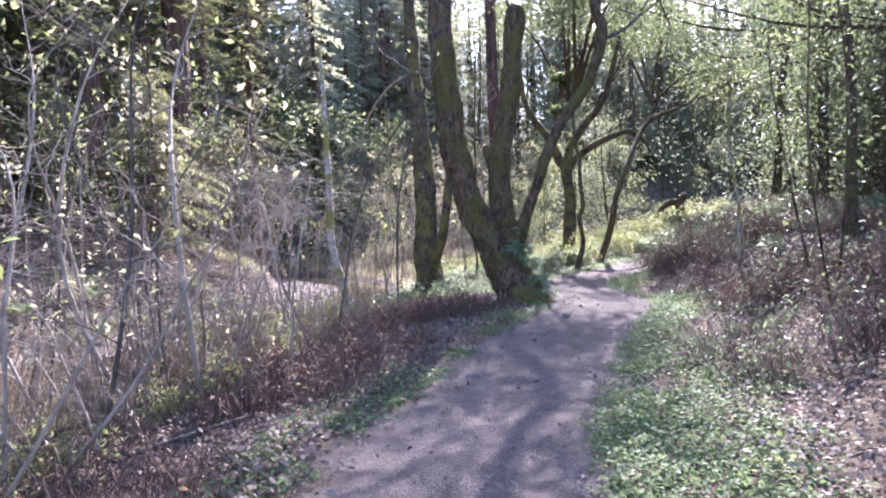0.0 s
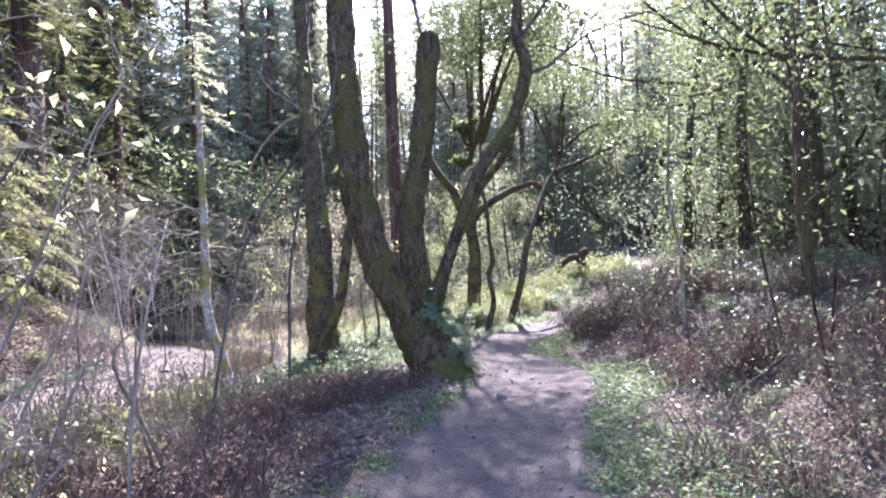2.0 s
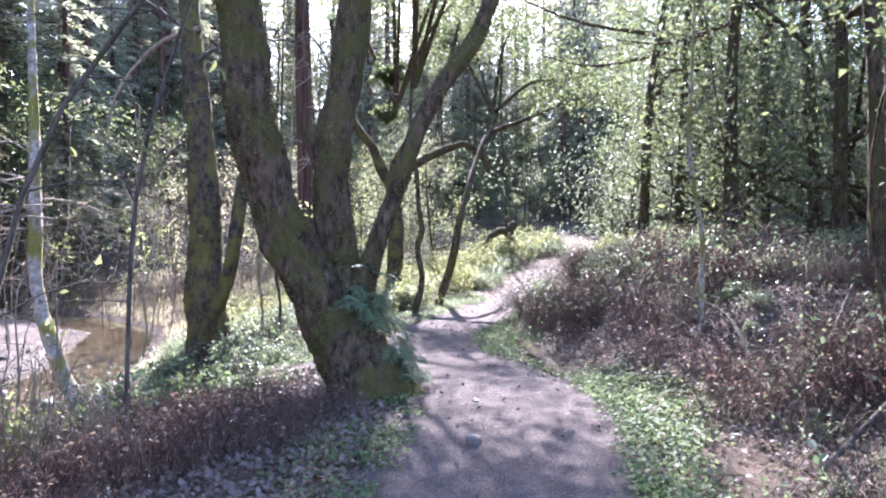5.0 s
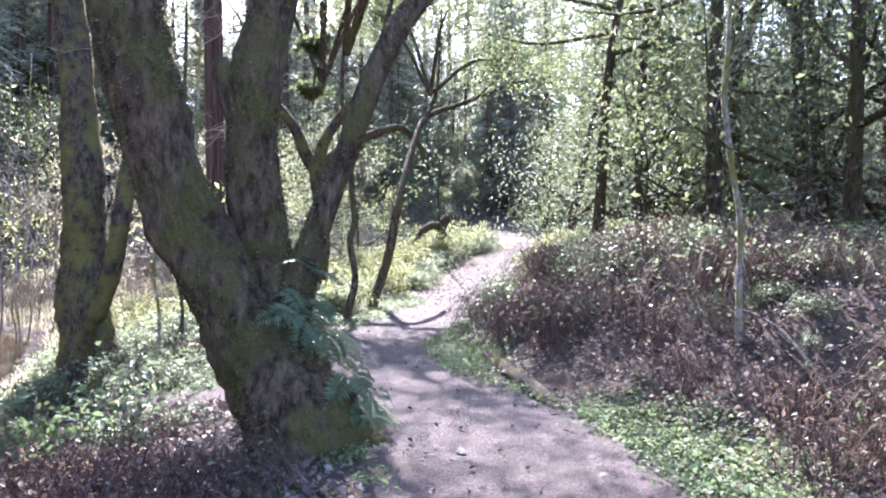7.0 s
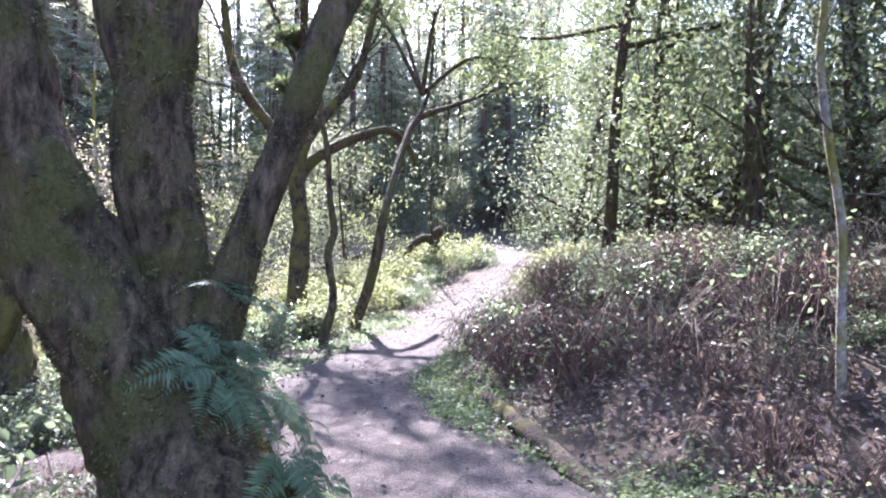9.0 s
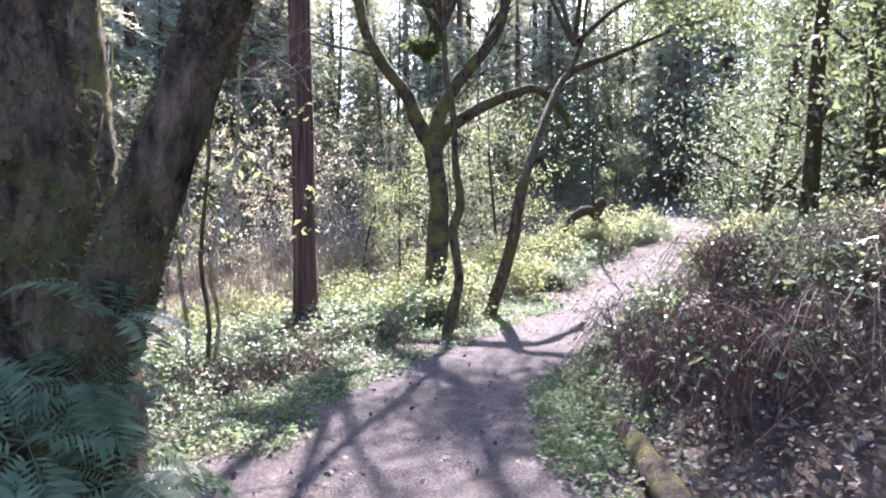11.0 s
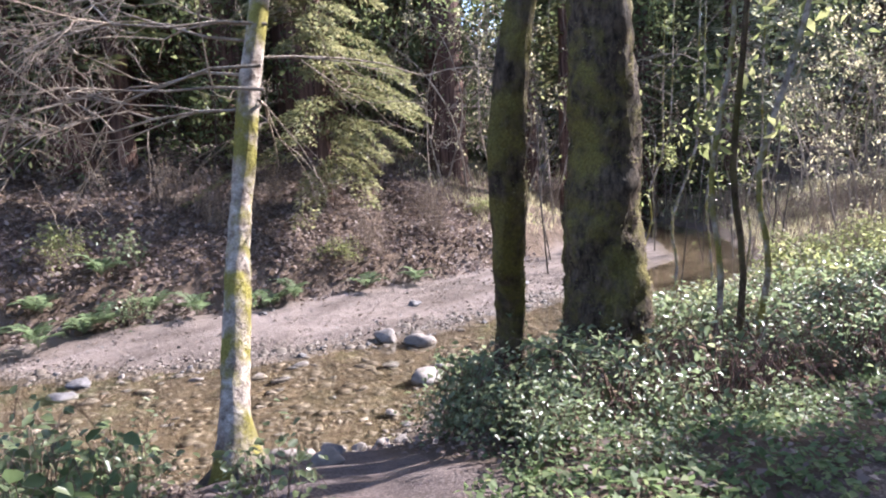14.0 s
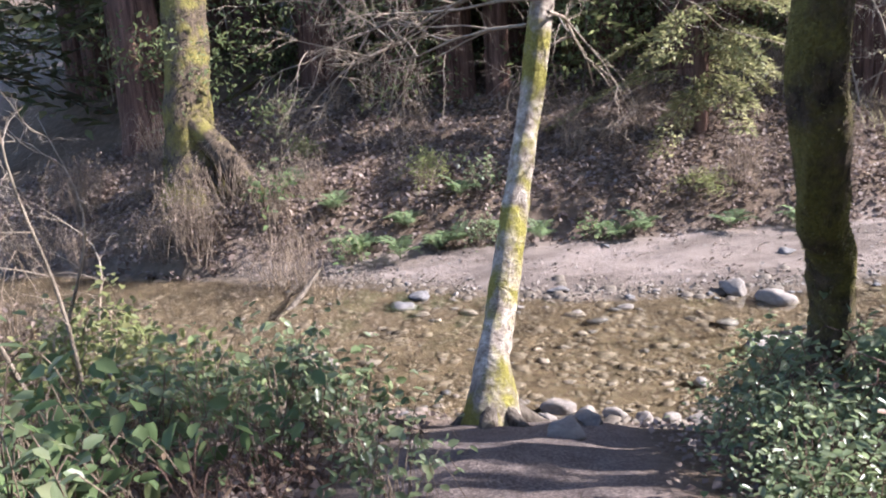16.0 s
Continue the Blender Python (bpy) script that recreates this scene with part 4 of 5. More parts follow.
# high leafy boughs of the trees, mostly out of view, added to shade the trail
for tree, root, spots, seed in ((tree_a, (-0.6, 13.2, 7.5), [(-0.5, 13.4, 12.2, 0.4), (3.0, 15.6, 8.2, 0.8), (3.0, 17.4, 9.0, 1.2), (2.2, 18.4, 9.6, 0.9)], 51),
                                (tree_b, (3.0, 25.3, 5.5), [(2.75, 25.4, 5.3, 0.2), (2.8, 25.4, 6.5, 0.24), (1.0, 25.5, 9.0, 1.2), (5.0, 25.7, 9.0, 1.2), (3.0, 24.0, 9.6, 1.2), (2.4, 22.2, 9.6, 1.2), (4.2, 21.6, 9.2, 1.2)], 52),
                                (tree_d, (5.9, 25.2, 5.4), [(6.4, 25, 7.8, 1.0), (8.6, 25.5, 6.5, 0.9), (5.0, 28.4, 8.6, 0.9), (6.2, 29.6, 9.0, 0.9)], 53),
                                (tree_c, (2.75, 21.2, 5.2), [(2.6, 20.2, 7.6, 1.2), (3.4, 18.4, 8.0, 1.2), (2.4, 18.4, 8.4, 1.1), (4.2, 19.8, 8.4, 0.9)], 54),
                                (tree_e, (-1.9, 19.0, 6.0), [(-2, 19.5, 12.0, 0.6)], 55)):
    r = np.random.default_rng(seed)
    for x, y, z, s in spots:
        mx, my, mz = (root[0] + x) / 2, (root[1] + y) / 2, (root[2] + z) / 2 + 0.5
        limb("bough", tree, [(*root, 0.06), (mx, my, mz, 0.045), (x, y, z, 0.02)], BARK_OLD, 10, 6, 0.1, seed)
        c = np.array([x, y, z]) + r.normal(size=(26 if tree is tree_a else 44, 3)) * s * [0.8, 0.8, 0.4]
        tagged(leafage("crown", tree, c, LEAF_BAY, 50, 0.25 * s, 0.13, 0.05, seed), kind="stuff")

# ---- thin stems on both sides ----
SAPS = [bare_sapling(300 + s, 4.2 + 0.5 * s, BARK_THIN, 36, LEAF_LIME) for s in range(3)] + [bare_sapling(310 + s, 3.2 + 0.4 * s, TWIG_PALE, 0, None, "bare pale sapling with a haze of twigs") for s in range(3)]
keep_left = lambda x, y: (x < trail_x(y) - 2.6) & (x > near_x(y) + 0.2)
spots = [(-4.0, 11.6), (-3.3, 6.8), (-3.75, 7.0), (-3.7, 11.6), (-4.6, 9.5), (-2.9, 9.8), (-4.4, 8.3), (-5.2, 6.0)]
spots += [tuple(p) for p in strew(R1, 130, -9, -1, 2, 11.3, keep_left)[:30]]
spots += [tuple(p) for p in strew(R1, 200, -14, -2.5, 25, 42, lambda x, y: x < trail_x(y) - 6)[:34]]
spots += [tuple(p) for p in strew(R1, 60, -20, -11, 6, 26, lambda x, y: x < bank_x(y) - 3)[:12]]
settle(SAPS, spots, R1, (0.75, 1.25), tilt=5)
GREYS = [bare_sapling(320 + s, 4.6, BARK_OLD, 60, LEAF_BAY, "dark leaning sapling with sparse leaves on the mound") for s in range(2)]
settle(GREYS, [(4.3, 8.8), (4.6, 9.9), (4.1, 8.4), (5.6, 9.5), (6, 7.5), (5.2, 6.6), (6.9, 12.5), (7.6, 15.5), (8.2, 18.5), (6.6, 17.0), (9.0, 24.0), (10.6, 27.0)], R1, (0.8, 1.2), tilt=9)
# the straw blades imitate the glow of backlit twigs
HAZELS = [bare_sapling(340 + s, 5.0, TWIG_PALE, 130, STRAW, "grey hazel with wide pale twigs, straw-coloured blades standing in for backlit haze", 4, 0.022) for s in range(2)]
settle(HAZELS, [tuple(p) for p in strew(R1, 500, -16, 2, 27.5, 42, lambda x, y: ((x > near_x(y) + 0.5) & (x < trail_x(y) - 4.5)) | (x < bank_x(y) - 0.5))[:78]] + [tuple(p) for p in strew(R1, 300, -16, -8.5, 27, 32, lambda x, y: x < bank_x(y) - 0.9)[:12]] + [tuple(p) for p in strew(R1, 200, -9, -2.5, 4, 11.5, lambda x, y: (x > near_x(y)) & (x < trail_x(y) - 3))[:6]], R1, (0.7, 1.2), tilt=8)
NEAR_SAPS = [bare_sapling(330 + s, 2.5, TWIG_PALE, 0, None, "leafless pale sapling beside the creek, many fine twigs", 4, 0.014) for s in range(2)]
settle(NEAR_SAPS, [tuple(p) for p in strew(R1, 160, -6, -1, 1.5, 11.5, lambda x, y: (x < trail_x(y) - 2.4) & (x > trail_x(y) - 5))[:30]], R1, (0.7, 1.15), tilt=22)
settle(NEAR_SAPS, [(-3.1, 13.05), (-3.35, 12.85), (-2.8, 13.3, 0.8), (-4.2, 12.9), (-3.0, 9.0), (-4.0, 10.5)], R1, (0.9, 1.1), tilt=6)

for n, (x, y, tx, ty) in enumerate([(-9.8, 32.5, -11.0, 32.9), (-9.1, 33.5, -8.9, 33.9), (-8.3, 31.5, -7.6, 31.9), (-0.75, 19.0, -0.72, 19.2), (-0.45, 18.6, -0.3, 18.5), (-0.55, 19.1, -0.1, 19.4), (-4.1, 26.6, -4.4, 26.9), (-4.5, 29.2, -4.3, 29.6), (-3.9, 24.4, -3.6, 24.9)]):
    s = thing("slender_alder", on(x, y, -0.05), "slender pale alder stem on the creek bank", "tree", "saplings")
    z = float(land(x, y))
    limb("trunk", s, [(x, y, z - 0.2, 0.032), ((2 * x + tx) / 3 + 0.05, y, z + 0.8, 0.026), ((2 * x + tx) / 3 - 0.03, y, z + 1.6, 0.024), ((x + 2 * tx) / 3 + 0.06, ty, z + 2.8, 0.022), (tx, ty, z + 4, 0.02), (tx + 0.1, ty, z + 7, 0.01)], BARK_PALE if n != 4 else BARK_OLD, 16, 8, 0.12, n)
    twigs("branch", s, [((tx, ty, z + 3.4), (0.5, -0.3, 0.3)), ((tx, ty, z + 4.2), (-0.6, -0.2, 0.4)), ((tx, ty, z + 5), (0.3, 0.4, 0.6))], TWIG_PALE, 1.0, 0.012, 2, 0.2, 60 + n)
    c = np.array([tx, ty, z + 2.6]) + np.random.default_rng(n).normal(size=(7, 3)) * [0.45, 0.3, 0.5]
    leafage("leaves", s, c, LEAF_LIME, 9, 0.10, 0.11, 0.045, 70 + n, "bright yellow-green leaves")

# mossy tree across the water, with its flared root
moss = thing("mossy_tree", on(-12.4, 12.8, -0.2), "stout moss-coated tree with a flared root across the creek", "tree", "creek bank trees")
limb("trunk", moss, [(-12.2, 12.75, -0.9, 0.95), (-12.3, 12.75, -0.2, 0.68), (-12.4, 12.78, 0.6, 0.50), (-12.55, 12.82, 1.5, 0.42), (-12.75, 12.9, 2.8, 0.40), (-13, 13, 5, 0.36), (-13.2, 13, 12, 0.2)], BARK_MOSS, 30, 18, 0.2, 3, "", 4000, 0.06)
limb("root", moss, [(-12.3, 12.9, 1.3, 0.22), (-12.05, 13.3, 0.85, 0.24), (-11.85, 13.6, 0.35, 0.24), (-11.7, 13.9, -0.15, 0.2), (-11.6, 14.1, -0.6, 0.12)], BARK_MOSS, 14, 12, 0.2, 4)
leafage("leaves", moss, np.array([-11.6, 14.0, 2.6]) + np.random.default_rng(4).normal(size=(22, 3)) * [0.6, 0.7, 0.8], LEAF_BAY, 26, 0.2, 0.14, 0.035, 80)

# conifer with drooping sprays over the far bank
CX, CY = -11.4, 22.8
con = thing("conifer", on(CX, CY, -0.1), "young conifer with drooping sunlit yellow-green sprays", "tree")
z = float(land(CX, CY))
limb("trunk", con, [(CX, CY, z - 0.2, 0.17), (CX, CY, z + 3, 0.13), (CX + 0.05, CY, z + 7.5, 0.03)], BARK_RED, 18, 10, 0.1)
r = np.random.default_rng(90)
for k in range(46):
    zz = z + 0.8 + 5.8 * k / 46
    a = r.uniform(-2.4, 1.9)
    L = r.uniform(1.6, 3.5) * (1 - 0.55 * k / 46)
    d = np.array([math.cos(a), math.sin(a), 0.0])
    C = [(CX, CY, zz, 0.02), *[(*(np.array([CX, CY, zz]) + d * L * q + [0, 0, 0.10 * L * q - 0.44 * L * q * q]), 0.015 * (1.1 - q)) for q in (0.3, 0.65, 1.0)]]
    arm = limb("branch", con, C, BARK_RED, 8, 4, 0)
    S = spline(C, 60)[10:, :3] - np.array(con.location)
    S = np.repeat(S, 8, axis=0)
    sgn = np.where(np.arange(len(S)) % 2, 1.0, -1.0)[:, None]
    reach = np.repeat(np.linspace(1.0, 0.35, 50), 8)[:, None]
    off = np.cross(d, [0, 0, 1.0]) * sgn * r.uniform(0, 0.42, (len(S), 1)) * reach + [0, 0, -0.02]
    off[:, 2] -= np.linalg.norm(off[:, :2], axis=1) * r.uniform(0.2, 0.7, len(S))
    tagged(part("spray", fill("spray", *blades(S + off, 0.13, 0.04, np.array([0, 0, 1.0]) + r.normal(size=S.shape) * 0.5, d * 0.7 + off * 3 + r.normal(size=S.shape) * 0.2, 0.05, r), NEEDLE_SUN), con), kind="stuff")

# ---- undergrowth ----
BRAMBLES = [bush(400 + s, "bramble_bush", "dense bramble with small glossy green leaves", 0.8, 0.5, 34, CANE_RED, (850, 620, 1050)[s], LEAF_BERRY, (0.068, 0.082, 0.058)[s], 1.0) for s in range(3)]
spots = [tuple(p) for p in strew(R1, 900, -2.6, 3, 15.4, 25, lambda x, y: (x < trail_x(y) - 2.3) & (x > near_x(y) + 0.9) & (spur(x, y - 0.45) < 0.1) & (y > 15.4) & ((x + 1.6) ** 2 + (y - 17.4) ** 2 > 0.15) & ((x + 1.7) ** 2 + (y - 18.85) ** 2 > 0.35))[:74]]
spots += [tuple(p) + (0.55,) for p in strew(R1, 180, 3, 8, 9, 22, lambda x, y: (x > trail_x(y) + 2.2) & (x < trail_x(y) + 5))[:62]]
spots += [(-0.1, 17.0, 1.15), (-0.6, 16.7, 1.1), (0.2, 16.3, 0.9), (-0.4, 16.3, 1.0), (-1.0, 16.7, 0.9), (0.3, 17.5, 1.1), (-0.9, 17.5), (-1.9, 17.5), (-1.2, 17.9), (-0.3, 18.2), (-2.4, 17.9), (-0.3, 13.9), (-0.8, 13.5, 1.1)]
spots = [(s[0], s[1], (s[2] if len(s) > 2 else 1.0) * (0.55 if s[0] > trail_x(s[1]) - 2.7 else 0.92)) for s in spots]
spots += [tuple(p) + (0.8,) for p in strew(R1, 500, 3, 15, 16, 31, lambda x, y: (x > trail_x(y) + 1.75) & (x < trail_x(y) + 5))[:60]]
spots += [tuple(p) + (0.85,) for p in strew(R1, 400, 2, 14, 24.5, 36, lambda x, y: (x < trail_x(y) - 1.6) & (x > trail_x(y) - 3.6))[:24]]
spots += [tuple(p) + (0.75,) for p in strew(R1, 300, 4.5, 9, 12, 22, lambda x, y: (x > trail_x(y) + 3) & (x < trail_x(y) + 6))[:26]]
settle(BRAMBLES, spots, R1, (0.7, 1.1))
SUNNY = [bush(410 + s, "sunlit_shrub", "low shrub of yellow-green sunlit leaves", 0.8, 0.8, 22, CANE_DRY, 900, LEAF_LIME, 0.07, 0.8) for s in range(2)]
spots = [tuple(p) for p in strew(R1, 240, -3, 6, 21.5, 31, lambda x, y: (x < trail_x(y) - 2.2) & (x > near_x(y) + 0.5))[:34]]
spots += [tuple(p) for p in strew(R1, 140, -6, -1.2, 9, 15.3, lambda x, y: (x < trail_x(y) - 3.4) & (x < -2.8) & (x > near_x(y) + 0.4) & (y < 14.2))[:12]]
spots += [tuple(p) + (0.55,) for p in strew(R1, 140, -5, -1.2, 2, 11, lambda x, y: (x < trail_x(y) - 2.6) & ((y < 8) | (x < -3.2)))[:32]]
spots += [tuple(p) for p in strew(R1, 90, 4, 12, 20, 34, lambda x, y: x > trail_x(y) + 1.6)[:22]]
spots += [tuple(p) for p in strew(R1, 160, -14, -9, 8, 27, lambda x, y: (x < bank_x(y) - 0.3) & (x > bank_x(y) - 3))[:4]]
spots += [tuple(p) + (1.2,) for p in strew(R1, 300, 1, 13, 25, 36, lambda x, y: (x < trail_x(y) - 2.2) & (x > trail_x(y) - 5.5))[:24]]
settle(SUNNY, spots, R1, (0.5, 1.1))
DRIES = [bush(420 + s, "dry_thicket", "tangle of dry russet canes with withered leaves", 0.8, 0.45, 46, CANE_RED, 60, LEAF_RUST, 0.05, 0.9, crad=0.0055) for s in range(3)]
spots = [tuple(p) for p in strew(R1, 420, -5, 1, 1.5, 13.6, lambda x, y: (x < trail_x(y) - 1.75) & (x > trail_x(y) - 3.9) & ((x + 0.1) ** 2 + (y - 12.8) ** 2 > 0.3))[:58]]
spots += [tuple(p) for p in strew(R1, 420, 2.8, 8, 9.5, 22, lambda x, y: (x > trail_x(y) + 1.9) & (x < trail_x(y) + 5))[:30]]
spots += [(-0.9, 14.3, 0.7), (-1.6, 14.5, 0.7), (-2.9, 14.6, 0.7), (-1.5, 14.0, 0.8), (-0.4, 14.7, 0.6), (-3.8, 13.9, 0.7)]
spots += [tuple(p) for p in strew(R1, 100, 3, 9, 1, 10, lambda x, y: (x > trail_x(y) + 3.2))[:22]]
spots += [tuple(p) for p in strew(R1, 200, -2, 2, 16.8, 24, lambda x, y: (x < trail_x(y) - 2.2) & (x > near_x(y) + 1.5))[:34]]
spots += [(x, y, 0.95) for x, y in ((-0.35, 12.1), (-0.15, 11.85), (0.1, 11.7), (-0.6, 11.8), (-0.9, 12.2), (-0.5, 12.5), (-1.2, 11.7), (-0.8, 11.3), (-0.3, 11.4), (-1.3, 12.6), (-1.0, 12.9), (-1.6, 12.2), (-1.5, 11.2), (-0.1, 12.3))]
spots += [tuple(p) + (1.1,) for p in strew(R1, 500, 3, 12, 15, 27, lambda x, y: (x > trail_x(y) + 1.5) & (x < trail_x(y) + 5))[:46]]
settle(DRIES, spots, R1, (0.6, 1.1))
TANGLES = [bush(450 + s, "cane_tangle", "low tangle of dead bramble canes with a few green leaves", 1.0, 0.42, 70, (CANE_DRY, CANE_RED)[s], 110, LEAF_BERRY, 0.06, 1.0, crad=0.005) for s in range(2)]
spots = [tuple(p) for p in strew(R1, 500, 2.6, 9, 6.5, 19, lambda x, y: (x > trail_x(y) + 2.1) & (x < trail_x(y) + 5.5))[:64]]
settle(TANGLES, spots, R1, (0.7, 1.15))
PALES = [bush(430 + s, "dry_brush", "thin pale brush of leafless stems", 0.8, 1.2, 46, CANE_DRY, 160, LEAF_DRY, 0.05, 0.6, crad=0.005) for s in range(2)]
spots = [tuple(p) for p in strew(R1, 900, -10, -1.5, 0.5, 14, lambda x, y: (x < trail_x(y) - 2.6) & (x > near_x(y)) & ((y < 13.0) | (x > -1)))[:90]]
spots += [tuple(p) for p in strew(R1, 160, -15, -9, 8, 27, lambda x, y: x < bank_x(y) - 0.5)[:14]]
spots += [tuple(p) for p in strew(R1, 200, 3.5, 11, 6, 32, lambda x, y: x > trail_x(y) + 2.2)[:44]]
spots = [s + ((0.42,) if s[0] > trail_x(s[1]) else (1.0,)) for s in spots]
spots += [tuple(p) for p in strew(R1, 300, -12, 2, 24, 40, lambda x, y: ((x > near_x(y) + 0.8) & (x < trail_x(y) - 4)) | (x < bank_x(y) - 0.5))[:50]]
spots += [tuple(p) for p in strew(R1, 300, -14, -8.5, 9, 15.5, lambda x, y: (x < far_x(y) + 0.5))[:20]]
settle(PALES, spots, R1, (0.6, 1.1))
BROAD = [bush(440, "broadleaf_shrub", "shrub with large soft green leaves", 0.55, 0.6, 16, CANE_DRY, 110, LEAF_VERGE, 0.105, 0.8, lw=0.7), bush(441, "broadleaf_shrub", "shrub with large soft green leaves", 0.6, 0.7, 18, CANE_DRY, 200, LEAF_BERRY, 0.09, 0.8, lw=0.65)]
settle(BROAD, [(-1.15, 13.75, 0.8), (-2.4, 14.0, 0.85), (-3.3, 14.3, 0.8), (-3.3, 13.3, 0.9), (-1.9, 13.2, 0.9), (-2.3, 14.8, 0.6), (-9.8, 15.4, 0.9), (-9.7, 17.6, 0.8), (-9.4, 19.5, 0.9), (-10.8, 18, 0.9), (-11.2, 14.2, 1.2), (-0.9, 14.9, 0.6), (-1.5, 13.5, 1.0), (-2.0, 13.8, 1.0), (-2.8, 13.7, 1.05), (-2.6, 14.4, 0.9), (-1.7, 14.3, 0.8), (-0.7, 13.6, 0.8), (-3.6, 13.8, 1.0), (-3.9, 14.5, 0.9), (-3.0, 14.9, 0.75)], R1, (0.8, 1.15))

# ferns on and round the big tree, and on the far bank
R2 = np.random.default_rng(5)
for x, y, z, n, s, lean in [(0.62, 12.72, 1.05, 8, 0.75, (20, 25)), (0.75, 12.6, 0.8, 8, 0.8, (25, 35)), (0.85, 12.55, 0.5, 9, 0.9, (30, 35)), (0.95, 12.75, 0.62, 8, 0.8, (0, 40)), (0.98, 12.45, 0.2, 9, 0.85, (25, 25)), (1.1, 12.7, 0.12, 9, 0.85, (10, 25)), (1.12, 12.95, 0.15, 9, 0.8, (-10, 20)), (0.9, 13.1, 0.55, 8, 0.7, (-20, 30)), (0.55, 12.5, 0.95, 8, 0.85, (35, 20)), (0.98, 12.4, 0.38, 7, 0.7, (35, 20)), (0.7, 12.75, 1.25, 7, 0.7, (5, 20))]:
    fern((x, y, z), n, R2, "sword fern growing on the mossy tree foot", s * (0.72 if x < 0.93 else 0.55), lean)
for x, y in [(-9.6, 16.2), (-9.8, 16.9), (-10.2, 15.6), (-9.5, 18.6), (-10.6, 17.5), (-8.9, 21.8), (-11.8, 14.6), (-9.9, 17.2), (-10.0, 18.1), (-9.3, 20.4), (-10.4, 16.5), (-10.9, 15.3), (-9.2, 19.9), (-8.7, 23.0)]:
    fern(on(x, y, 0.06), 10, R2, "green fern on the far creek bank", 0.95, rise=(15, 50))

# ---- rocks ----
ROCKS = [rock(500 + s, STONE, "pale rounded creek stone, dry on top") for s in range(4)]
DARKS = [rock(510 + s, STONE_DARK, "dark wet creek stone", "wet_rock") for s in range(2)]


def lay(proto, x, y, w, h, dz, r):
    m = Matrix.Translation(on(x, y, dz)) @ pose(0, 0, 0, r.normal() * 8, r.normal() * 8, r.uniform(0, 360)) @ Matrix.Diagonal((w, w * r.uniform(0.65, 0.9), h, 1))
    return copy_thing(proto, m)


R3 = np.random.default_rng(8)
water_z = -1.335
for x, y, w, k in [(-4.46, 19.26, 0.62, 0), (-4.75, 19.7, 0.46, 1), (-5.67, 15.24, 0.3, 2), (-5.75, 14.76, 0.42, 0), (-6.0, 14.6, 0.36, 3), (-6.35, 17.9, 0.34, 1), (-6.0, 18.03, 0.36, 4), (-6.33, 18.54, 0.26, 2), (-5.7, 19.1, 0.26, 3), (-5.37, 19.36, 0.36, 4), (-6.28, 20.06, 0.45, 1), (-5.85, 20.32, 0.52, 0), (-7.25, 18.04, 0.36, 5),
                   (-6.7, 15.35, 0.26, 1), (-7.0, 16.68, 0.3, 2), (-3.77, 16.62, 0.34, 0), (-3.63, 16.86, 0.2, 1), (-3.41, 16.98, 0.24, 2), (-3.3, 17.2, 0.26, 3), (-3.17, 17.6, 0.22, 1), (-3.16, 17.35, 0.2, 2), (-3.55, 16.45, 0.2, 3), (-7.6, 15.9, 0.5, 5), (-7.9, 16.2, 0.42, 4), (-7.2, 16.1, 0.3, 1), (-2.26, 16.1, 0.30, 3), (-2.6, 16.4, 0.26, 5), (-7.52, 21.78, 0.3, 5), (-8.9, 19.5, 0.2, 5), (-7.1, 24.4, 0.45, 5), (-3.9, 18.1, 0.3, 1), (-4.9, 18.5, 0.2, 2), (-6.9, 17.3, 0.22, 0)]:
    lay((ROCKS + DARKS)[k], x, y, w * 1.0, w * 1.0 * (R3.uniform(0.5, 0.72) if k < 4 else 0.38), w * 0.1, R3)
for x, y in strew(R3, 900, -9, -2.6, 13, 24, lambda x, y: (x < near_x(y) + 0.15) & (x > far_x(y) - 0.7))[:170]:
    w = R3.uniform(0.06, 0.17)
    lay((ROCKS + DARKS)[R3.integers(0, 6)], x, y, w, w * 0.6, 0.0, R3)
for x, y in [(1.1, 3.55), (0.85, 3.3), (0.55, 3.1), (1.18, 10.6), (0.9, 4.6), (1.0, 5.4), (-0.2, 7.3), (1.6, 12.0)]:
    w = R3.uniform(0.12, 0.24)
    lay(ROCKS[R3.integers(0, 4)], x, y, w, w * 0.5, 0.0, R3)
for k, ob in enumerate(ROCKS + DARKS):
    ob.matrix_basis = Matrix.Translation(on(-5.1 - 0.3 * k, 17.0 + 0.35 * k, 0.0)) @ Matrix.Diagonal((0.2, 0.17, 0.12, 1))

# gravel of the creek bed and its margin
P = strew(R3, 16000, -10, -2.8, 11, 26, lambda x, y: (x < near_x(y) + 0.1) & (x > far_x(y) - 0.35 + 0.3 * np.sin(y * 2.3) + R3.normal(size=len(x)) * 0.25))
n = len(P)
ang, sz = R3.uniform(0, 6.28, n), R3.uniform(0.012, 0.04, n) * np.where(R3.uniform(size=n) < 0.12, R3.uniform(1.5, 3.2, n), 1)
V = np.zeros((n, 8, 3))
for q, (cx, cy, cz) in enumerate([(-1, -0.7, -0.2), (1, -0.8, -0.2), (0.9, 0.7, -0.2), (-0.8, 0.8, -0.2), (-0.6, -0.4, 0.55), (0.65, -0.45, 0.5), (0.5, 0.45, 0.6), (-0.5, 0.5, 0.5)]):
    V[:, q] = np.stack([(cx * np.cos(ang) - cy * np.sin(ang)) * sz, (cx * np.sin(ang) + cy * np.cos(ang)) * sz, cz * sz * 0.7], 1)
V += np.column_stack([P, land(P[:, 0], P[:, 1])])[:, None]
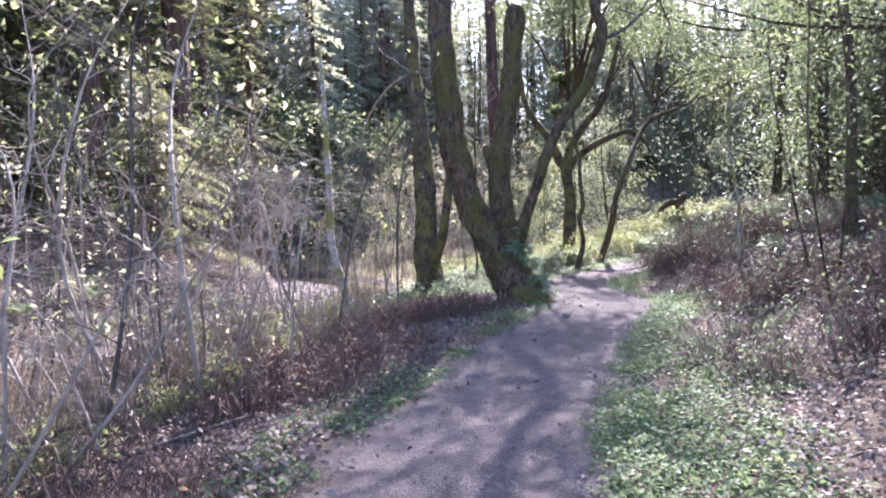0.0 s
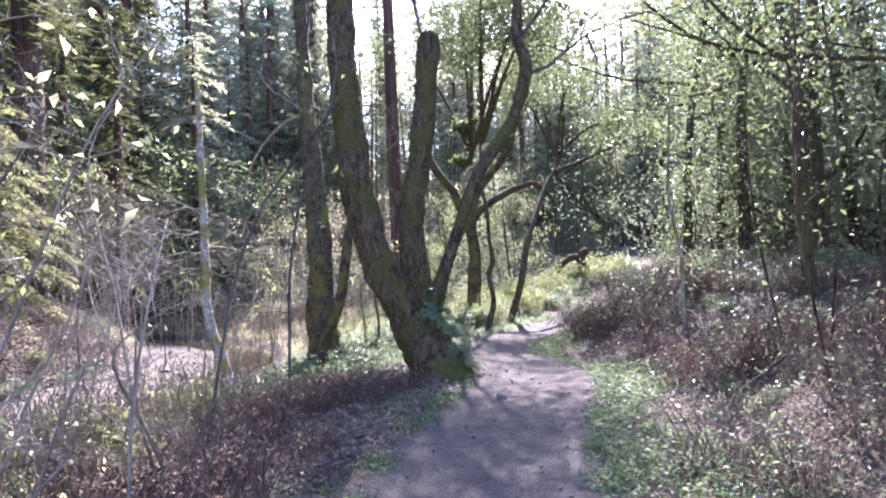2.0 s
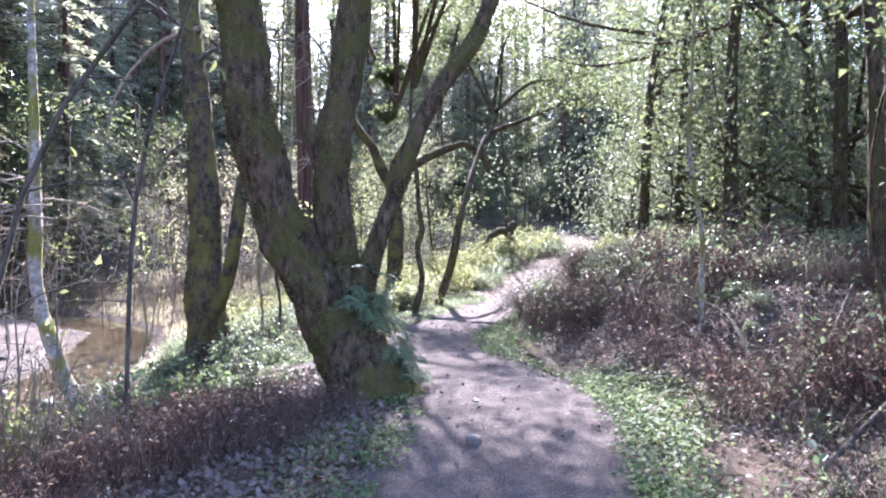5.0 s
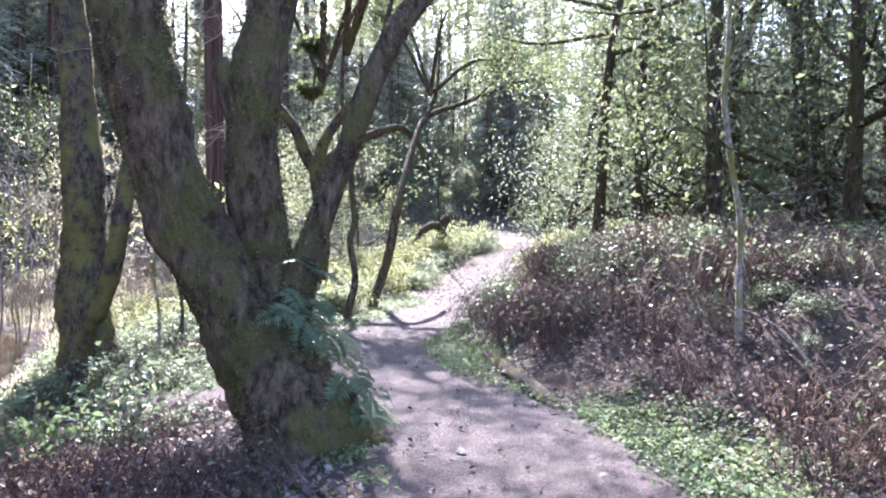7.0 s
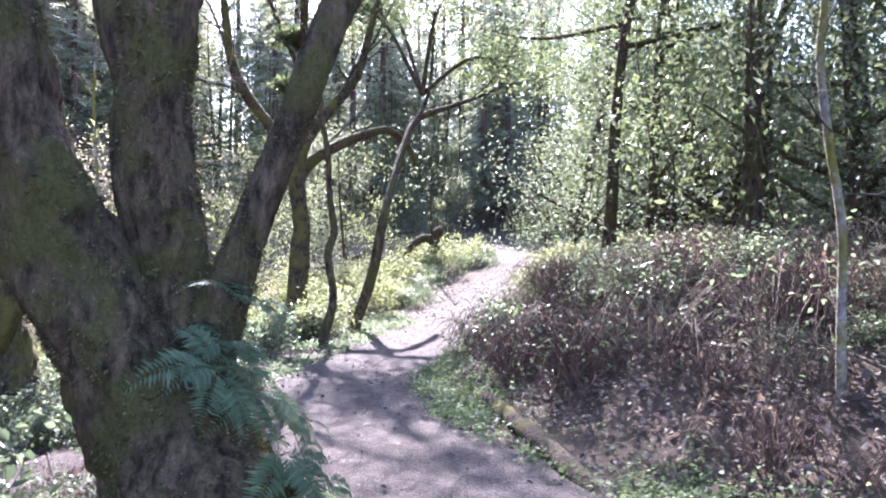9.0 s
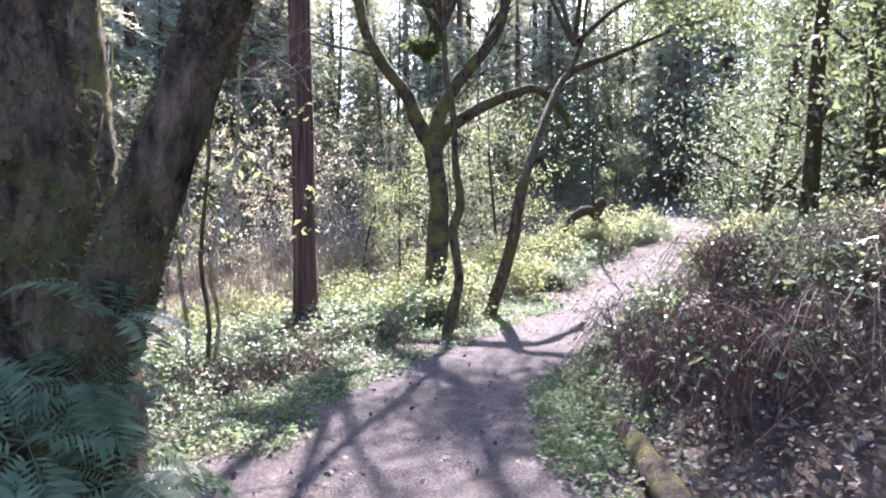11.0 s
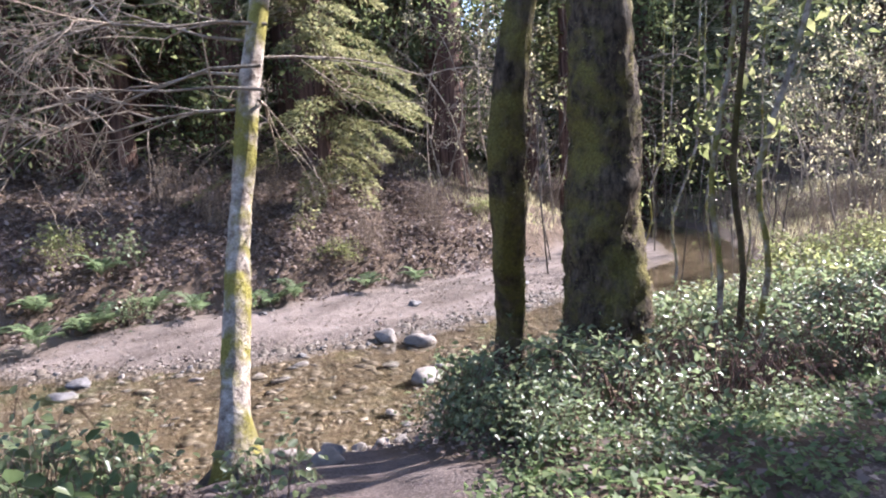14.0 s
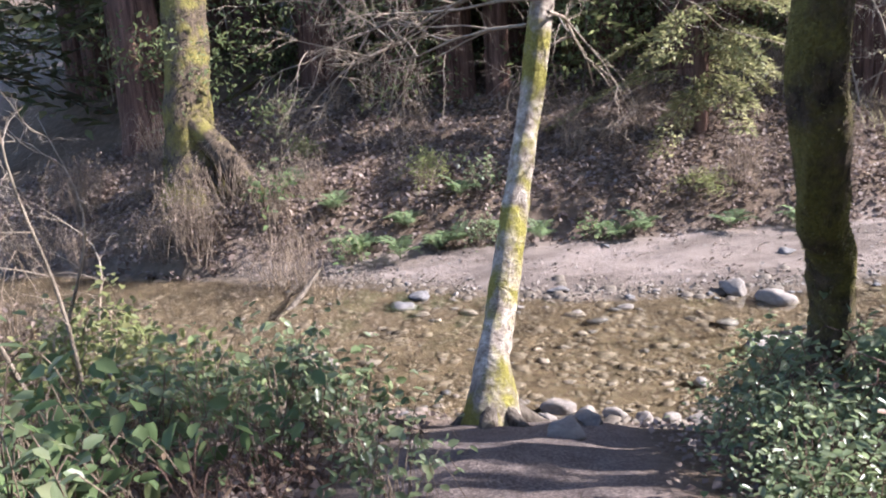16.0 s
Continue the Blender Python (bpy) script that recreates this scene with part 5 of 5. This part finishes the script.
q = np.array([[4, 5, 6, 7], [0, 1, 5, 4], [1, 2, 6, 5], [2, 3, 7, 6], [3, 0, 4, 7]])
F = (np.arange(n)[:, None, None] * 8 + q).reshape(-1, 4)
tagged(new("gravel", fill("gravel", V.reshape(-1, 3), F, GRAVEL)), "brown and grey gravel of the creek bed", "gravel", kind="stuff")

# ---- ground cover ----
def carpet(name, label, category, P, mat, leaf, width, per, rise, r, up=1.0, lift=0.01):
    n = len(P)
    Q = np.repeat(P, per, axis=0) + r.normal(size=(n * per, 2)) * rise * 0.9
    z = land(Q[:, 0], Q[:, 1]) + lift + r.uniform(0, 1, n * per) * rise * np.repeat(r.uniform(0.3, 1.2, n), per)
    N = r.normal(size=(n * per, 3)) * 0.45 + [0, 0, up]
    return tagged(new(name, fill(name, *blades(np.column_stack([Q, z]), leaf, width, N, None, 0.12, r), mat)), label, category, kind="stuff")


def patchy(x, y, s=1.1, k=0.0):
    return ripple(x, y, s, k) + 0.5 * ripple(x, y, s * 2.7, k + 1)


def verge(x, y, wide=1.0):
    """The green strip on the trail's upper side."""
    return (x > trail_x(y) + 0.9) & (x < trail_x(y) + 0.9 + wide * np.interp(y, [0, 9.5, 12, 16, 40], [1.3, 1.15, 0.65, 0.6, 0.4]))


P = strew(R3, 60000, -2, 7, 1.5, 30, lambda x, y: verge(x, y, 1.5) & (patchy(x, y, 1.3, 0.4) + R3.normal(size=len(x)) * 0.45 > -0.75 + 2.6 * (np.maximum(x - trail_x(y) - 0.9, 0) / np.interp(y, [0, 9.5, 12, 40], [3.0, 2.6, 1.3, 1.0])) ** 1.5))
carpet("verge_plants", "low bright green plants along the trail's edge", "plants", P[:5200], LEAF_VERGE, 0.045, 0.03, 9, 0.08, R3)
P = strew(R3, 26000, -4, 5, 1.5, 26, lambda x, y: (x < trail_x(y) - 0.95) & (x > trail_x(y) - np.interp(y, [15, 16.5], [1.9, 2.7])) & (patchy(x, y, 1.3, 2.4) > np.interp(y, [15, 16.5], [-0.3, -0.9])) & ((y < 14) | (y > 15.4)))
carpet("verge_plants", "patchy green seedlings on the trail's shaded side", "plants", P[:6200], LEAF_VERGE, 0.045, 0.028, 9, 0.07, R3)
P = strew(R3, 300000, -16, 9, 0, 32, lambda x, y: (np.abs(x - trail_x(y)) > 1.0) & ~verge(x, y) & ((x > near_x(y)) | (x < bank_x(y))) & (spur(x, y) < 0.4))
carpet("leaf_litter", "fallen brown leaves covering the forest floor", "leaves", P[:75000], LEAF_DRY, 0.055, 0.036, 1, 0.05, R3, 1.2)
P = strew(R3, 120000, 1.5, 8, 1, 24, lambda x, y: (x > trail_x(y) + 0.95) & (~verge(x, y) | (R3.uniform(size=len(x)) < 0.35)) & (x < trail_x(y) + 5.5))
carpet("leaf_litter", "deep curled brown leaves under the canes of the bank", "leaves", P[:20000], LEAF_DRY, 0.055, 0.035, 1, 0.09, R3, 0.8)
P = strew(R3, 120000, -6, 1, 0.5, 14.5, lambda x, y: (x < trail_x(y) - 1.3) & (x > trail_x(y) - 4.5))
carpet("leaf_litter", "brown leaf litter on the slope below the trail", "leaves", P[:26000], LEAF_DRY, 0.065, 0.042, 1, 0.08, R3, 0.8)
P = strew(R3, 80000, -16, -8.6, 8, 27, lambda x, y: x < bank_x(y) + 0.1)
carpet("leaf_litter", "pale leaf litter on the far creek bank", "leaves", P[:26000], LEAF_DRY, 0.11, 0.075, 1, 0.10, R3, 0.8)
P = strew(R3, 22000, -2, 12, 0, 32, lambda x, y: np.abs(x - trail_x(y)) < 1.15)
carpet("trail_crumbs", "small stones and bark crumbs pressed into the trail", "gravel", P, GRAVEL, 0.022, 0.016, 1, 0.008, R3, 1.2, 0.002)
P = strew(R3, 11000, -2, 12, 0, 30, lambda x, y: (np.abs(x - trail_x(y)) < 1.35) & (R3.uniform(size=len(x)) < 0.25 + 0.6 * np.abs(x - trail_x(y))))
carpet("trail_clods", "small clods and bark chips lying loose on the trail", "gravel", P, GRAVEL, 0.05, 0.036, 1, 0.02, R3, 0.7, 0.004)
P = strew(R3, 14000, -3, 12, 0, 32, lambda x, y: (np.abs(x - trail_x(y)) < 1.1) & (R3.uniform(size=len(x)) < 0.1 + 0.6 * np.abs(x - trail_x(y)) ** 2))
carpet("trail_pebbles", "pale pebbles lying loose on the dirt trail", "gravel", P[::3] + 0.07, STONE, 0.045, 0.036, 1, 0.012, R3, 1.0, 0.004)
carpet("trail_leaves", "scattered dry leaf scraps on the dirt trail", "leaves", P, LEAF_DRY, 0.035, 0.02, 1, 0.01, R3, 1.5, 0.004)
P = strew(R3, 60000, -20, 2, 20.5, 44, lambda x, y: (x < trail_x(y) - 4.5) & (((x < bank_x(y) - 0.3) & (y > 26)) | (x > near_x(y) + 0.2)))
N = len(P[:26000])
Q = np.column_stack([P[:N], land(P[:N, 0], P[:N, 1])])
tagged(new("meadow_grass", fill("meadow_grass", *blades(Q, 0.24, 0.013, R3.normal(size=(N, 3)) * [1, 1, 0.2], R3.normal(size=(N, 3)) * 0.35 + [0, 0, 1], 0.05, R3), STRAW)), "dry straw-coloured grass in the sunny clearing", "grass", kind="stuff")

P = strew(R3, 9000, -11, -6, 13, 27, lambda x, y: (x < far_x(y) + 0.1) & (x > bank_x(y)) & (R3.uniform(size=len(x)) < 0.15 + 0.85 * smooth(-0.9, 0.1, x - far_x(y))))
carpet("bar_pebbles", "grey pebbles strewn over the sand bar", "gravel", P[:3200], STONE, 0.06, 0.045, 1, 0.02, R3, 0.9, 0.004)
P = strew(R3, 3000, -11, -6, 13, 27, lambda x, y: (x < far_x(y)) & (x > bank_x(y)))
carpet("bar_leaves", "stray dead leaves and bark on the sand bar", "leaves", P[:700], LEAF_DRY, 0.07, 0.04, 1, 0.02, R3, 1.0, 0.004)

# fallen wood
log = thing("mossy_log", on(3.15, 14.4, 0.0), "rotting moss-grown log lying along the bank", "log")
limb("trunk", log, [(2.86, 12.7, float(land(2.86, 12.7)) - 0.06, 0.05), (2.95, 13.2, float(land(2.95, 13.2)) + 0.0, 0.08), (3.1, 14.2, float(land(3.1, 14.2)) + 0.04, 0.095), (3.35, 15.6, float(land(3.35, 15.6)) + 0.03, 0.08)], BARK_MOSS, 14, 10, 0.2, 2, "", 1200, 0.025)
for x0, y0, x1, y1, rad in [(3.6, 10.2, 5.4, 11.2, 0.03), (3.4, 9.4, 5.8, 9.9, 0.022), (0.8, 23.6, 1.5, 26.8, 0.07), (-3.6, 4.2, -1.9, 5.2, 0.03), (-4.6, 5.4, -2.4, 7.6, 0.025), (4.2, 11.0, 4.5, 12.9, 0.02), (-7.8, 14.2, -9.4, 14.9, 0.05), (-2.9, 8.4, -1.9, 9.2, 0.02)]:
    b = thing("fallen_branch", on(x0, y0), "grey fallen branch lying in the undergrowth", "branch", "fallen branches")
    xm, ym = (x0 + x1) / 2 + 0.1, (y0 + y1) / 2
    limb("stick", b, [(x0, y0, float(land(x0, y0)) + rad, rad), (xm, ym, float(land(xm, ym)) + 0.18, rad * 0.8), (x1, y1, float(land(x1, y1)) + 0.25, rad * 0.4)], BARK_THIN if rad < 0.06 else BARK_OLD, 10, 8, 0.15, x0)
